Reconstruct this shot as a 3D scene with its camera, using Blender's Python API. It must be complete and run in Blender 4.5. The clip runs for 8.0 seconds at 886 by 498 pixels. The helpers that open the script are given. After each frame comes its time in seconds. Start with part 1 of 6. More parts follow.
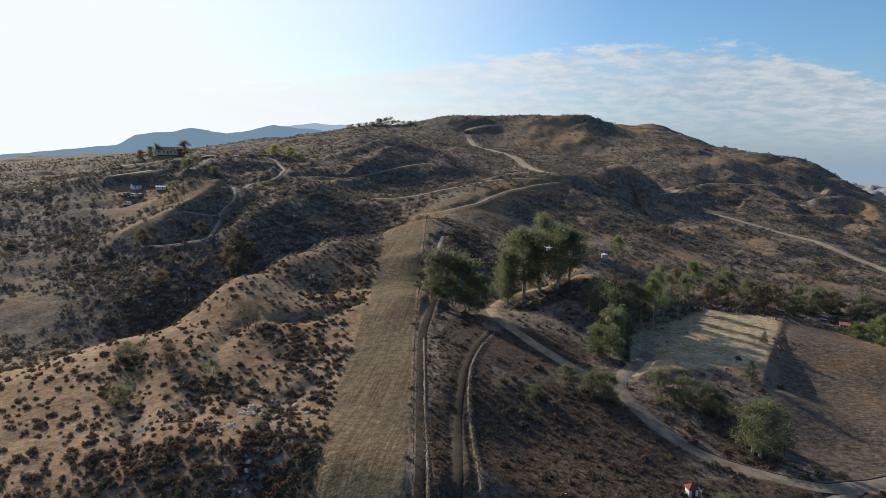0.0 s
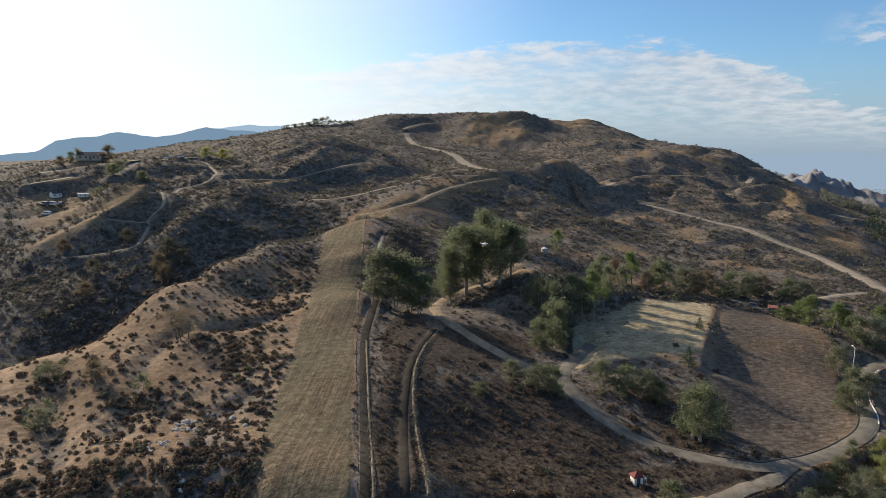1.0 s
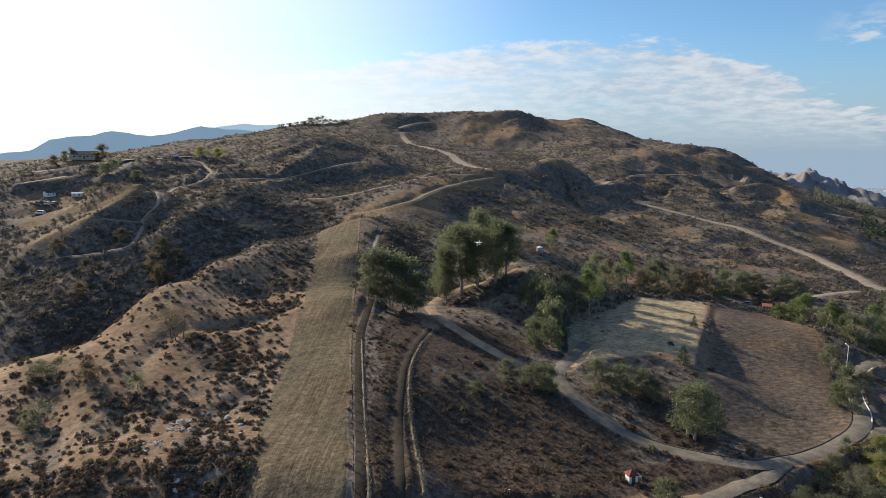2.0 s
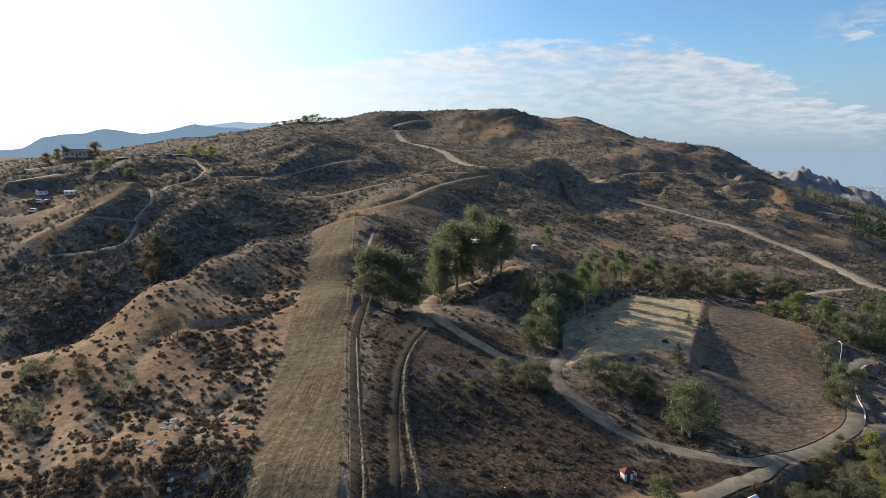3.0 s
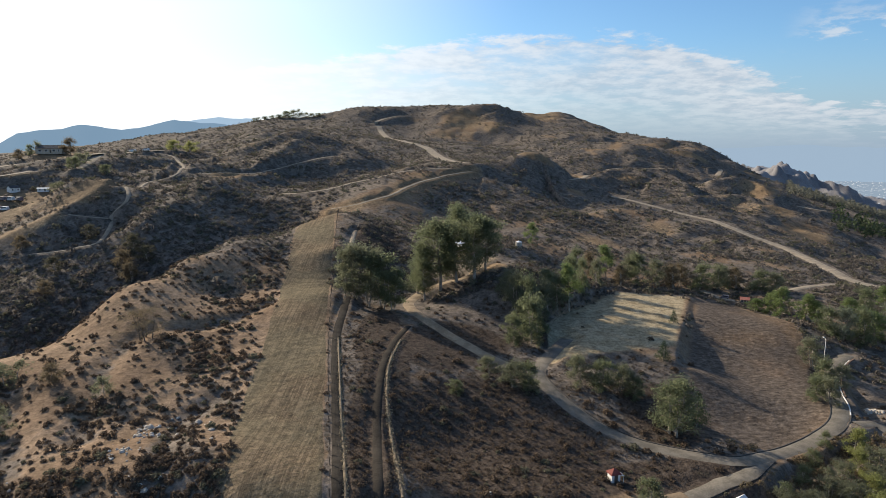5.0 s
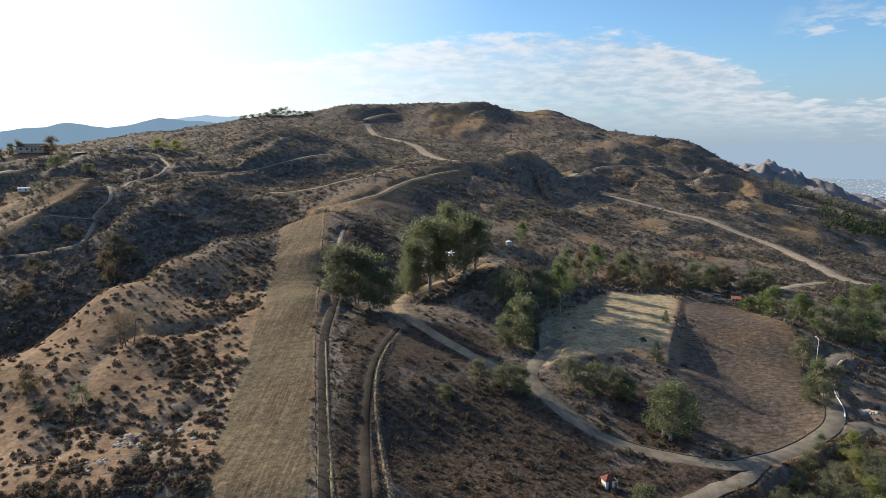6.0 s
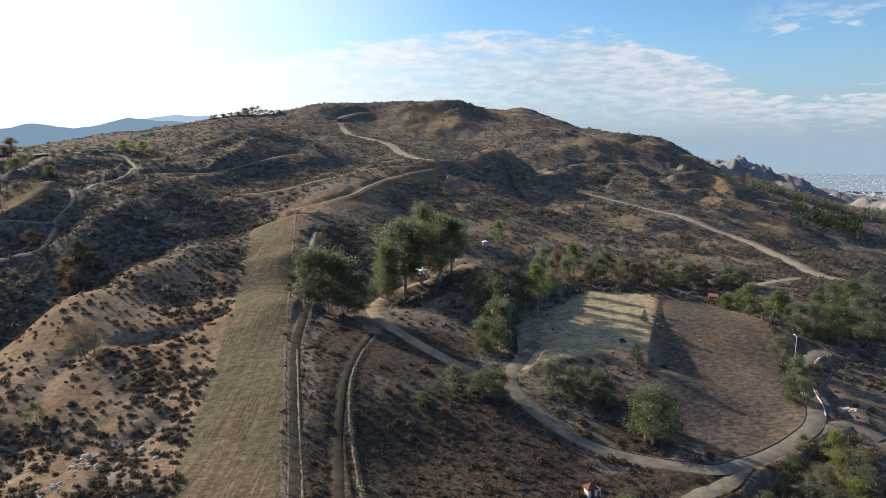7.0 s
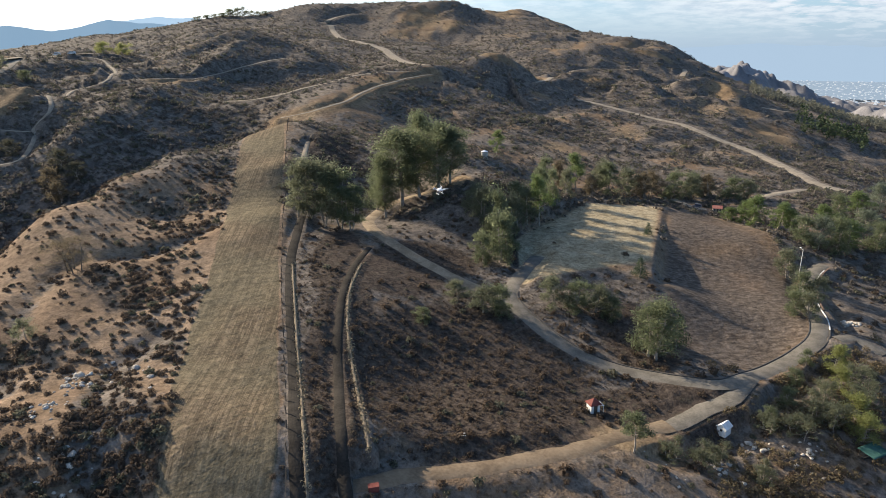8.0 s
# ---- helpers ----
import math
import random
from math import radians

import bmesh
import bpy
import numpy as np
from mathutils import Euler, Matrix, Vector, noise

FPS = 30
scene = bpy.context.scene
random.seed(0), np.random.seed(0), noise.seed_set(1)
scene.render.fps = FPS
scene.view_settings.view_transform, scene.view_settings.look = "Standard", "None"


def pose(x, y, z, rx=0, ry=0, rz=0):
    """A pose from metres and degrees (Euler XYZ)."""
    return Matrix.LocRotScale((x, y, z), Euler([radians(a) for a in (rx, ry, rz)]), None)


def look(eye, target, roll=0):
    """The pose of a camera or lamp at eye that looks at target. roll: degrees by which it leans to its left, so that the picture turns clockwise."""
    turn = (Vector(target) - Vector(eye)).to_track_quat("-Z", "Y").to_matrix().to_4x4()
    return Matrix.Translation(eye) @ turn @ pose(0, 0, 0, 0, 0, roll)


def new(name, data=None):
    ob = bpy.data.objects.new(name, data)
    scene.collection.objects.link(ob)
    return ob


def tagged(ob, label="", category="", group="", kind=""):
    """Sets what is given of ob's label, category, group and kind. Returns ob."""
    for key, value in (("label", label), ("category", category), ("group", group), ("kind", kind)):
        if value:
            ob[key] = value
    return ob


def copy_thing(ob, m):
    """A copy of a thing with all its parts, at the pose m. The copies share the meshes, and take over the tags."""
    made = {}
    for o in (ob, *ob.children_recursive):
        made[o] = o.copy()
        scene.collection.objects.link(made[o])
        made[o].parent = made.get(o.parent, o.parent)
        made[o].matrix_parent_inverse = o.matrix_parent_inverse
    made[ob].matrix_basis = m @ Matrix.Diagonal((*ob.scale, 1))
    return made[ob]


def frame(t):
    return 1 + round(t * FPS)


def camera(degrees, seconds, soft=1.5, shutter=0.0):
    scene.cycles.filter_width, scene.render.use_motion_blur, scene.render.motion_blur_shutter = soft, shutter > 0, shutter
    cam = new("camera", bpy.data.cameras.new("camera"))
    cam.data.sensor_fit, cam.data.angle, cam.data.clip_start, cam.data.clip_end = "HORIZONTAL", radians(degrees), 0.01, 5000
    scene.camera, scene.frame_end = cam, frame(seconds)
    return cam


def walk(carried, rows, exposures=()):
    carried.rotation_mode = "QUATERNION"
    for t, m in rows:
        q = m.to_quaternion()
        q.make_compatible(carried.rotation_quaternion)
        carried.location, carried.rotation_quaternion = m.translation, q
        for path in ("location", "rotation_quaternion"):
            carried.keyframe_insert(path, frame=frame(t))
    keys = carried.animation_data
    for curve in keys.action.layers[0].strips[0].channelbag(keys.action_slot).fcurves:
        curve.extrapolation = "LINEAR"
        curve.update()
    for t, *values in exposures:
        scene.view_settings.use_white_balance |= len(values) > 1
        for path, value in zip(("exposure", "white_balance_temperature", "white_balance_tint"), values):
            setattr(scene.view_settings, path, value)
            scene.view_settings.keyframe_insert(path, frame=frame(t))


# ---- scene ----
SCALE = 1.7  # the plan below is drawn at 1 : 1.7, and all of it is enlarged at the end
cam = camera(69.98, 8.0, soft=0.5)
ROWS = [
    (0.0, -0.30, -1.80, 45.26, 81.39, -1.27, 6.71),
    (0.1, -0.15, -1.20, 45.23, 81.36, -0.71, 4.40),
    (0.2, -0.06, -0.81, 45.21, 81.34, -0.35, 2.91),
    (0.3, -0.01, -0.64, 45.20, 81.33, -0.19, 2.24),
    (0.5, 0.03, -0.47, 45.19, 81.32, -0.03, 1.57),
    (1.0, 0.04, -0.34, 45.06, 81.33, 0.02, 1.29),
    (1.5, 0.10, -0.35, 45.07, 81.30, 0.04, 1.09),
    (3.0, 0.03, -0.20, 44.99, 81.10, -0.02, 0.41),
    (3.5, -0.00, 0.00, 45.00, 81.00, 0.00, 0.00),
    (4.0, 0.09, 0.63, 44.90, 80.94, 0.03, -0.48),
    (4.5, 0.05, 1.13, 44.94, 80.83, 0.04, -0.93),
    (6.0, 0.09, 3.56, 45.15, 80.52, 0.10, -2.10),
    (6.5, 0.42, 5.04, 45.14, 80.43, 0.41, -3.64),
    (7.0, 0.40, 6.29, 45.28, 80.36, 0.50, -4.35),
    (7.5, 0.29, 7.66, 45.11, 79.19, 0.47, -4.59),
    (8.0, -0.08, 9.97, 44.79, 72.24, 0.40, -4.87),
]
walk(cam, [(t, pose(x * SCALE, y * SCALE, z * SCALE, rx, ry, rz)) for t, x, y, z, rx, ry, rz in ROWS],
     exposures=((0.0, 0.44), (0.5, 0.52), (3.5, 0.66), (6.5, 0.73), (7.4, 0.79), (8.0, 1.02)))

# ---- sky and sun ----
SUN_TURN, SUN_HEIGHT = -48.0, 24.5  # degrees to the east of straight ahead, and above the horizon
sun_way = Vector((math.sin(radians(SUN_TURN)) * math.cos(radians(SUN_HEIGHT)), math.cos(radians(SUN_TURN)) * math.cos(radians(SUN_HEIGHT)), math.sin(radians(SUN_HEIGHT))))
sun = new("sun", bpy.data.lights.new("sun", "SUN"))
sun.data.energy, sun.data.angle, sun.data.color = 4.8, radians(0.6), (1.0, 0.865, 0.68)
sun.matrix_world = look(sun_way * 100, (0, 0, 0))

world = bpy.data.worlds.new("sky")
scene.world = world
world.use_nodes = True


def graph(tree):
    """Short-hands to add a node and to join sockets."""
    tree.nodes.clear()

    def add(kind, inputs=None, **settings):
        n = tree.nodes.new(kind)
        if "operation" in settings:
            n.operation = settings["operation"]
        if "use_clamp" in settings:
            n.use_clamp = settings["use_clamp"]
        if "data_type" in settings:
            n.data_type, n.blend_type = settings["data_type"], settings["blend_type"]
        if "interpolation_type" in settings:
            n.interpolation_type = settings["interpolation_type"]
        if "attribute_name" in settings:
            n.attribute_name = settings["attribute_name"]
        for k, v in (inputs or {}).items():
            if isinstance(v, bpy.types.NodeSocket):
                tree.links.new(v, n.inputs[k])
            else:
                n.inputs[k].default_value = v
        return n

    return add


def maths(add, op, a, b=0.0, clamp=False):
    n = add("ShaderNodeMath", operation=op, use_clamp=clamp)
    for socket, v in zip(n.inputs, (a, b)):
        if isinstance(v, bpy.types.NodeSocket):
            n.id_data.links.new(v, socket)
        else:
            socket.default_value = v
    return n.outputs[0]


def mixed(add, f, a, b, mode="MIX"):
    n = add("ShaderNodeMix", data_type="RGBA", blend_type=mode)
    for k, v in ((0, f), (6, a), (7, b)):
        if isinstance(v, bpy.types.NodeSocket):
            n.id_data.links.new(v, n.inputs[k])
        elif k == 0:
            n.inputs[k].default_value = v
        else:
            n.inputs[k].default_value = (*v, 1.0) if len(v) == 3 else v
    return n.outputs[2]


def ranged(add, v, a, b, c=0.0, d=1.0, shape="SMOOTHSTEP"):
    n = add("ShaderNodeMapRange", interpolation_type=shape)
    n.id_data.links.new(v, n.inputs[0])
    for k, q in enumerate((a, b, c, d)):
        n.inputs[k + 1].default_value = q
    return n.outputs[0]


def build_sky():
    add = graph(world.node_tree)
    sky = add("ShaderNodeTexSky")
    sky.sky_type, sky.sun_disc = "NISHITA", False
    sky.sun_elevation, sky.sun_rotation = radians(SUN_HEIGHT), radians(SUN_TURN)
    sky.altitude, sky.air_density, sky.dust_density, sky.ozone_density = 500.0, 1.0, 1.2, 2.5
    way = add("ShaderNodeTexCoord").outputs["Generated"]
    x, y, z = add("ShaderNodeSeparateXYZ", {0: way}).outputs
    toward = add("ShaderNodeVectorMath", {0: way, 1: sun_way}, operation="DOT_PRODUCT").outputs["Value"]
    # dusty air: white towards the sun, blue-grey low down away from it
    colour = mixed(add, 1.0, sky.outputs[0], (0.53, 0.69, 0.80), "MULTIPLY")
    low = ranged(add, z, 0.16, 0.0)
    colour = mixed(add, maths(add, "MULTIPLY", low, 0.75), colour, mixed(add, ranged(add, toward, 0.40, 0.88), (1.85, 2.4, 3.15), (5.5, 5.75, 5.9)))
    veil = maths(add, "MULTIPLY", ranged(add, toward, 0.56, 1.0), 0.85)
    colour = mixed(add, veil, colour, (5.6, 5.9, 6.1))
    colour = mixed(add, 1.0, colour, (5.5, 5.8, 6.0), "DARKEN")
    # a bank of broken cloud low over the hills, and single puffs beside it
    up = maths(add, "ADD", maths(add, "MAXIMUM", z, 0.0), 0.17)
    flat = add("ShaderNodeCombineXYZ", {0: maths(add, "DIVIDE", x, up), 1: maths(add, "DIVIDE", y, up), 2: 0.0}).outputs[0]
    big = add("ShaderNodeTexNoise", {"Vector": flat, "Scale": 1.15, "Detail": 8.0, "Roughness": 0.58}).outputs[0]
    fine = add("ShaderNodeTexNoise", {"Vector": flat, "Scale": 6.5, "Detail": 6.0, "Roughness": 0.62}).outputs[0]
    puff = maths(add, "ADD", maths(add, "MULTIPLY", big, 0.62), maths(add, "MULTIPLY", fine, 0.38))
    side = maths(add, "SUBTRACT", maths(add, "DIVIDE", x, maths(add, "MAXIMUM", y, 0.2)), 0.17)
    fall = maths(add, "MULTIPLY", maths(add, "MULTIPLY", side, side), maths(add, "ADD", 0.40, maths(add, "MULTIPLY", side, 0.35)))
    rag = maths(add, "MULTIPLY", maths(add, "SUBTRACT", fine, 0.5), 0.075)
    above = maths(add, "SUBTRACT", maths(add, "ADD", z, fall), maths(add, "ADD", 0.155, rag))
    bank = maths(add, "MULTIPLY", ranged(add, above, 0.010, -0.008), ranged(add, above, -0.16, -0.02, 0.25, 1.0))
    veil_low = maths(add, "MULTIPLY", bank, ranged(add, puff, 0.36, 0.56, 0.45, 1.0))
    single = maths(add, "MULTIPLY", ranged(add, puff, 0.50, 0.57), maths(add, "MULTIPLY", ranged(add, z, 0.20, 0.12), ranged(add, side, 0.36, 0.46)))
    cover = maths(add, "MULTIPLY", maths(add, "MAXIMUM", veil_low, single), ranged(add, z, -0.01, 0.06))
    cloud = mixed(add, ranged(add, toward, 0.45, 0.95), mixed(add, ranged(add, fine, 0.35, 0.65), (2.5, 2.85, 3.3), (3.7, 3.85, 4.05)), (5.5, 5.75, 5.9))
    colour = mixed(add, maths(add, "MULTIPLY", cover, 0.85), colour, cloud)
    back = add("ShaderNodeBackground", {"Color": colour, "Strength": 0.125})
    add("ShaderNodeOutputWorld", {"Surface": back.outputs[0]})


build_sky()

# ---- materials ----
def material(name, rough=0.9, metal=0.0, specular=0.3):
    m = bpy.data.materials.new(name)
    m.use_nodes = True
    add = graph(m.node_tree)
    shader = add("ShaderNodeBsdfPrincipled", {"Roughness": rough, "Metallic": metal, "Specular IOR Level": specular})
    add("ShaderNodeOutputMaterial", {"Surface": shader.outputs[0]})
    return m, add, shader


def wire(shader, socket, value):
    shader.id_data.links.new(value, shader.inputs[socket])


def relief(add, shader, height, distance, strength=1.0):
    wire(shader, "Normal", add("ShaderNodeBump", {"Height": height, "Distance": distance, "Strength": strength}).outputs[0])


def place(add):
    return add("ShaderNodeVectorMath", {0: add("ShaderNodeNewGeometry").outputs["Position"], 1: (1 / SCALE,) * 3}, operation="MULTIPLY").outputs[0]


def noise_of(add, size, detail=4.0, roughness=0.55, vector=None):
    return add("ShaderNodeTexNoise", {"Vector": vector or place(add), "Scale": 1.0 / size, "Detail": detail, "Roughness": roughness}).outputs[0]


def speckled(name, dark, light, size, rough=0.9, bump=0.0, specular=0.08, metal=0.0, jitter=0.0):
    """A surface whose colour wanders between two tones at two scales."""
    m, add, shader = material(name, rough, metal, specular)
    f = maths(add, "ADD", maths(add, "MULTIPLY", noise_of(add, size), 0.6), maths(add, "MULTIPLY", noise_of(add, size * 0.15), 0.4))
    colour = mixed(add, ranged(add, f, 0.33, 0.67), dark, light)
    if jitter:
        r = add("ShaderNodeObjectInfo").outputs["Random"]
        colour = mixed(add, 1.0, colour, add("ShaderNodeCombineColor", {k: ranged(add, r, 0, 1, 1 - jitter, 1 + jitter, "LINEAR") for k in range(3)}).outputs[0], "MULTIPLY")
    wire(shader, "Base Color", colour)
    if bump:
        relief(add, shader, noise_of(add, size * 0.3), bump)
    return m


def island_tone(name, dark, light, rough=0.85, through_light=0.0):
    """Foliage: every clump or leaf takes its own tone."""
    m, add, shader = material(name, rough, 0.0, 0.08)
    r = add("ShaderNodeNewGeometry").outputs["Random Per Island"]
    wander = noise_of(add, 2.5, 2.0)
    f = maths(add, "ADD", maths(add, "MULTIPLY", r, 0.6), maths(add, "MULTIPLY", wander, 0.4))
    wire(shader, "Base Color", mixed(add, f, dark, light))
    if through_light:
        glow = add("ShaderNodeBsdfTranslucent", {"Color": mixed(add, f, [1.5 * c for c in dark], [1.5 * c for c in light])})
        blend = add("ShaderNodeMixShader", {0: through_light, 1: shader.outputs[0], 2: glow.outputs[0]})
        out = [n for n in m.node_tree.nodes if n.type == "OUTPUT_MATERIAL"][0]
        m.node_tree.links.new(blend.outputs[0], out.inputs[0])
    return m


def ground_material():
    m, add, shader = material("dry_hillside", 0.95, 0.0, 0.05)
    brush, mown, bare, tilled, pale, plain, dead = (add("ShaderNodeAttribute", attribute_name=n).outputs["Fac"] for n in ("brush", "mown", "bare", "tilled", "pale", "plain", "dead"))
    huge, wide, mid, fine, grit = noise_of(add, 60, 4), noise_of(add, 14, 5), noise_of(add, 2.2, 6, 0.65), noise_of(add, 0.5, 4, 0.7), noise_of(add, 0.12, 3)
    grass = mixed(add, ranged(add, wide, 0.35, 0.65), (0.182, 0.124, 0.081), (0.275, 0.196, 0.132))
    grass = mixed(add, ranged(add, mid, 0.36, 0.56), mixed(add, 0.38, grass, (0.110, 0.076, 0.046)), grass)
    soil = mixed(add, ranged(add, wide, 0.4, 0.6), (0.215, 0.148, 0.088), (0.30, 0.220, 0.136))
    soil = mixed(add, ranged(add, mid, 0.40, 0.62), mixed(add, 0.6, soil, (0.115, 0.080, 0.050)), soil)
    soil = mixed(add, ranged(add, fine, 0.4, 0.65), soil, (0.165, 0.115, 0.070))
    # scrub ground greyed and lifted, with the slopes' haze in its tone
    scrub = mixed(add, ranged(add, mid, 0.35, 0.65), (0.090, 0.077, 0.066), (0.172, 0.143, 0.118))
    # scrub gathers in clumps with bare ground showing between
    clump = maths(add, "ADD", brush, maths(add, "MULTIPLY", maths(add, "SUBTRACT", maths(add, "ADD", maths(add, "MULTIPLY", mid, 0.55), maths(add, "MULTIPLY", wide, 0.45)), 0.5), 1.8))
    colour = mixed(add, ranged(add, clump, 0.36, 0.64), grass, scrub)
    colour = mixed(add, ranged(add, maths(add, "ADD", bare, maths(add, "MULTIPLY", maths(add, "SUBTRACT", mid, 0.5), 0.9)), 0.35, 0.65), colour, soil)
    # the mown strip: straw with the lines of the mower along it
    p = add("ShaderNodeMapping", {"Vector": place(add), "Rotation": (0, 0, radians(-7.0)), "Scale": (4.2, 0.06, 0.1)}).outputs[0]
    lines = add("ShaderNodeTexNoise", {"Vector": p, "Scale": 1.0, "Detail": 5.0, "Roughness": 0.7}).outputs[0]
    straw = mixed(add, ranged(add, lines, 0.42, 0.60), (0.104, 0.077, 0.050), (0.186, 0.139, 0.090))
    straw = mixed(add, ranged(add, wide, 0.38, 0.62), straw, mixed(add, 0.5, straw, (0.135, 0.120, 0.078)))
    straw = mixed(add, ranged(add, fine, 0.5, 0.7), straw, (0.13, 0.105, 0.065))
    colour = mixed(add, ranged(add, maths(add, "ADD", mown, maths(add, "MULTIPLY", maths(add, "SUBTRACT", mid, 0.5), 0.35)), 0.4, 0.6), colour, straw)
    # the old field: grey-brown rows across the slope
    p = add("ShaderNodeMapping", {"Vector": place(add), "Rotation": (0, 0, radians(28.0)), "Scale": (0.9, 2.4, 0.3)}).outputs[0]
    rows = add("ShaderNodeTexNoise", {"Vector": p, "Scale": 1.0, "Detail": 3.0, "Roughness": 0.55}).outputs[0]
    earth = mixed(add, ranged(add, rows, 0.40, 0.60), (0.080, 0.064, 0.052), (0.134, 0.108, 0.087))
    earth = mixed(add, ranged(add, wide, 0.5, 0.7), earth, mixed(add, 0.2, earth, (0.24, 0.135, 0.065)))
    earth = mixed(add, maths(add, "MULTIPLY", bare, 0.8), earth, mixed(add, ranged(add, mid, 0.35, 0.65), (0.13, 0.082, 0.045), (0.24, 0.15, 0.075)))
    colour = mixed(add, tilled, colour, earth)
    dust = mixed(add, ranged(add, mid, 0.35, 0.65), (0.235, 0.188, 0.118), (0.35, 0.292, 0.195))
    colour = mixed(add, pale, colour, mixed(add, ranged(add, fine, 0.5, 0.75), dust, (0.20, 0.165, 0.11)))
    # far ground turns grey with distance: haze painted into the base colour
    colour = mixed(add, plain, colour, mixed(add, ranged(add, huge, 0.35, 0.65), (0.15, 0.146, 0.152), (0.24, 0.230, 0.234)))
    # dead stalks, darkened so that the colour holds the hollow's shade too
    shaded_stalks = mixed(add, ranged(add, fine, 0.35, 0.65), (0.047, 0.036, 0.029), (0.092, 0.071, 0.056))
    colour = mixed(add, ranged(add, maths(add, "ADD", dead, maths(add, "MULTIPLY", maths(add, "SUBTRACT", mid, 0.5), 0.9)), 0.35, 0.65), colour, shaded_stalks)
    # small dark tussocks, thicker where scrub grows
    cells = add("ShaderNodeTexVoronoi", {"Vector": place(add), "Scale": 0.75, "Randomness": 1.0})
    tuft = maths(add, "MULTIPLY", ranged(add, cells.outputs["Distance"], 0.36, 0.20), ranged(add, maths(add, "ADD", maths(add, "MULTIPLY", brush, 0.9), maths(add, "MULTIPLY", wide, 0.7)), 0.60, 0.90))
    colour = mixed(add, maths(add, "MULTIPLY", maths(add, "MULTIPLY", tuft, 0.8), maths(add, "SUBTRACT", 1.0, plain)), colour, (0.070, 0.058, 0.044))
    colour = mixed(add, maths(add, "MULTIPLY", ranged(add, grit, 0.45, 0.75), 0.35), colour, mixed(add, 0.5, colour, (0.05, 0.04, 0.03)))
    # clods, tufts and small stones break every tone up
    crumb = add("ShaderNodeTexVoronoi", {"Vector": place(add), "Scale": 2.6, "Randomness": 1.0})
    grain = maths(add, "ADD", maths(add, "MULTIPLY", noise_of(add, 0.85, 5, 0.75), 0.65), maths(add, "MULTIPLY", noise_of(add, 0.22, 3, 0.7), 0.35))
    shade = maths(add, "MULTIPLY", ranged(add, grain, 0.36, 0.64, 0.52, 1.42, "LINEAR"), ranged(add, crumb.outputs["Distance"], 0.05, 0.5, 0.84, 1.12))
    colour = mixed(add, 1.0, colour, add("ShaderNodeCombineColor", {0: shade, 1: shade, 2: shade}).outputs[0], "MULTIPLY")
    wire(shader, "Base Color", colour)
    h = maths(add, "ADD", maths(add, "MULTIPLY", mid, 0.7), maths(add, "MULTIPLY", grain, 0.45))
    relief(add, shader, h, 0.8, 0.9)
    return m


MAT_GROUND = ground_material()
MAT_TRACK = speckled("pale_track_dust", (0.20, 0.165, 0.125), (0.33, 0.28, 0.215), 1.6, 0.95, 0.08)
MAT_DIRT = speckled("ochre_dirt", (0.138, 0.101, 0.068), (0.232, 0.176, 0.120), 1.8, 0.95, 0.1)
MAT_KNOLL_TRACK = speckled("pale_ochre_dirt", (0.18, 0.138, 0.095), (0.31, 0.245, 0.172), 1.8, 0.95, 0.1)
MAT_ASPHALT = speckled("weathered_asphalt", (0.112, 0.100, 0.083), (0.195, 0.175, 0.146), 1.2, 0.85, 0.03)
# lane soil darkened so that its colour carries the shade in the cut
MAT_SHADED_LANE = speckled("dark_track_soil", (0.022, 0.019, 0.016), (0.048, 0.041, 0.034), 1.4, 0.95, 0.1)
MAT_BANK = speckled("dry_earth_bank", (0.15, 0.12, 0.085), (0.27, 0.215, 0.15), 0.4, 0.95, 0.1)
MAT_BARK = speckled("pale_bark", (0.22, 0.18, 0.14), (0.42, 0.37, 0.31), 0.5, 0.9, 0.03)
MAT_SHRUB = island_tone("dry_scrub", (0.062, 0.046, 0.034), (0.150, 0.110, 0.078), 0.85, 0.2)
# scrub for the farther slopes, lightened and greyed to stand for haze
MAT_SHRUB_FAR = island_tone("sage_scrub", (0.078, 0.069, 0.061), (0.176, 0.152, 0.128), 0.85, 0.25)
MAT_SHRUB_GREEN = island_tone("grey_green_scrub", (0.070, 0.069, 0.049), (0.155, 0.146, 0.100), 0.85, 0.25)
MAT_LEAF = island_tone("eucalyptus_leaves", (0.096, 0.111, 0.063), (0.166, 0.183, 0.110), 0.85, 0.62)
MAT_LEAF_FRESH = island_tone("fresh_green_leaves", (0.085, 0.115, 0.046), (0.175, 0.215, 0.092), 0.7, 0.55)


# ---- the lie of the land ----
def lattice(ix, iy, seed):
    h = np.sin(ix * 127.1 + iy * 311.7 + seed * 74.7) * 43758.5453
    return h - np.floor(h)


def soft_noise(x, y, size, seed=0):
    """Smooth value noise, -1 to 1, with features about size metres across."""
    x, y = x / size, y / size
    ix, iy = np.floor(x), np.floor(y)
    fx, fy = x - ix, y - iy
    fx, fy = fx * fx * (3 - 2 * fx), fy * fy * (3 - 2 * fy)
    a, b = lattice(ix, iy, seed), lattice(ix + 1, iy, seed)
    c, d = lattice(ix, iy + 1, seed), lattice(ix + 1, iy + 1, seed)
    return 2 * (a + (b - a) * fx + (c - a) * fy + (a - b - c + d) * fx * fy) - 1


def fractal(x, y, size, seed=0, octaves=4):
    total, amount = 0, 1.0
    for k in range(octaves):
        total = total + amount * soft_noise(x + 17.3 * k, y - 9.1 * k, size / 2 ** k, seed + k)
        amount *= 0.5
    return total / 1.9


def smooth(e0, e1, v):
    q = np.clip((v - e0) / (e1 - e0), 0, 1)
    return q * q * (3 - 2 * q)


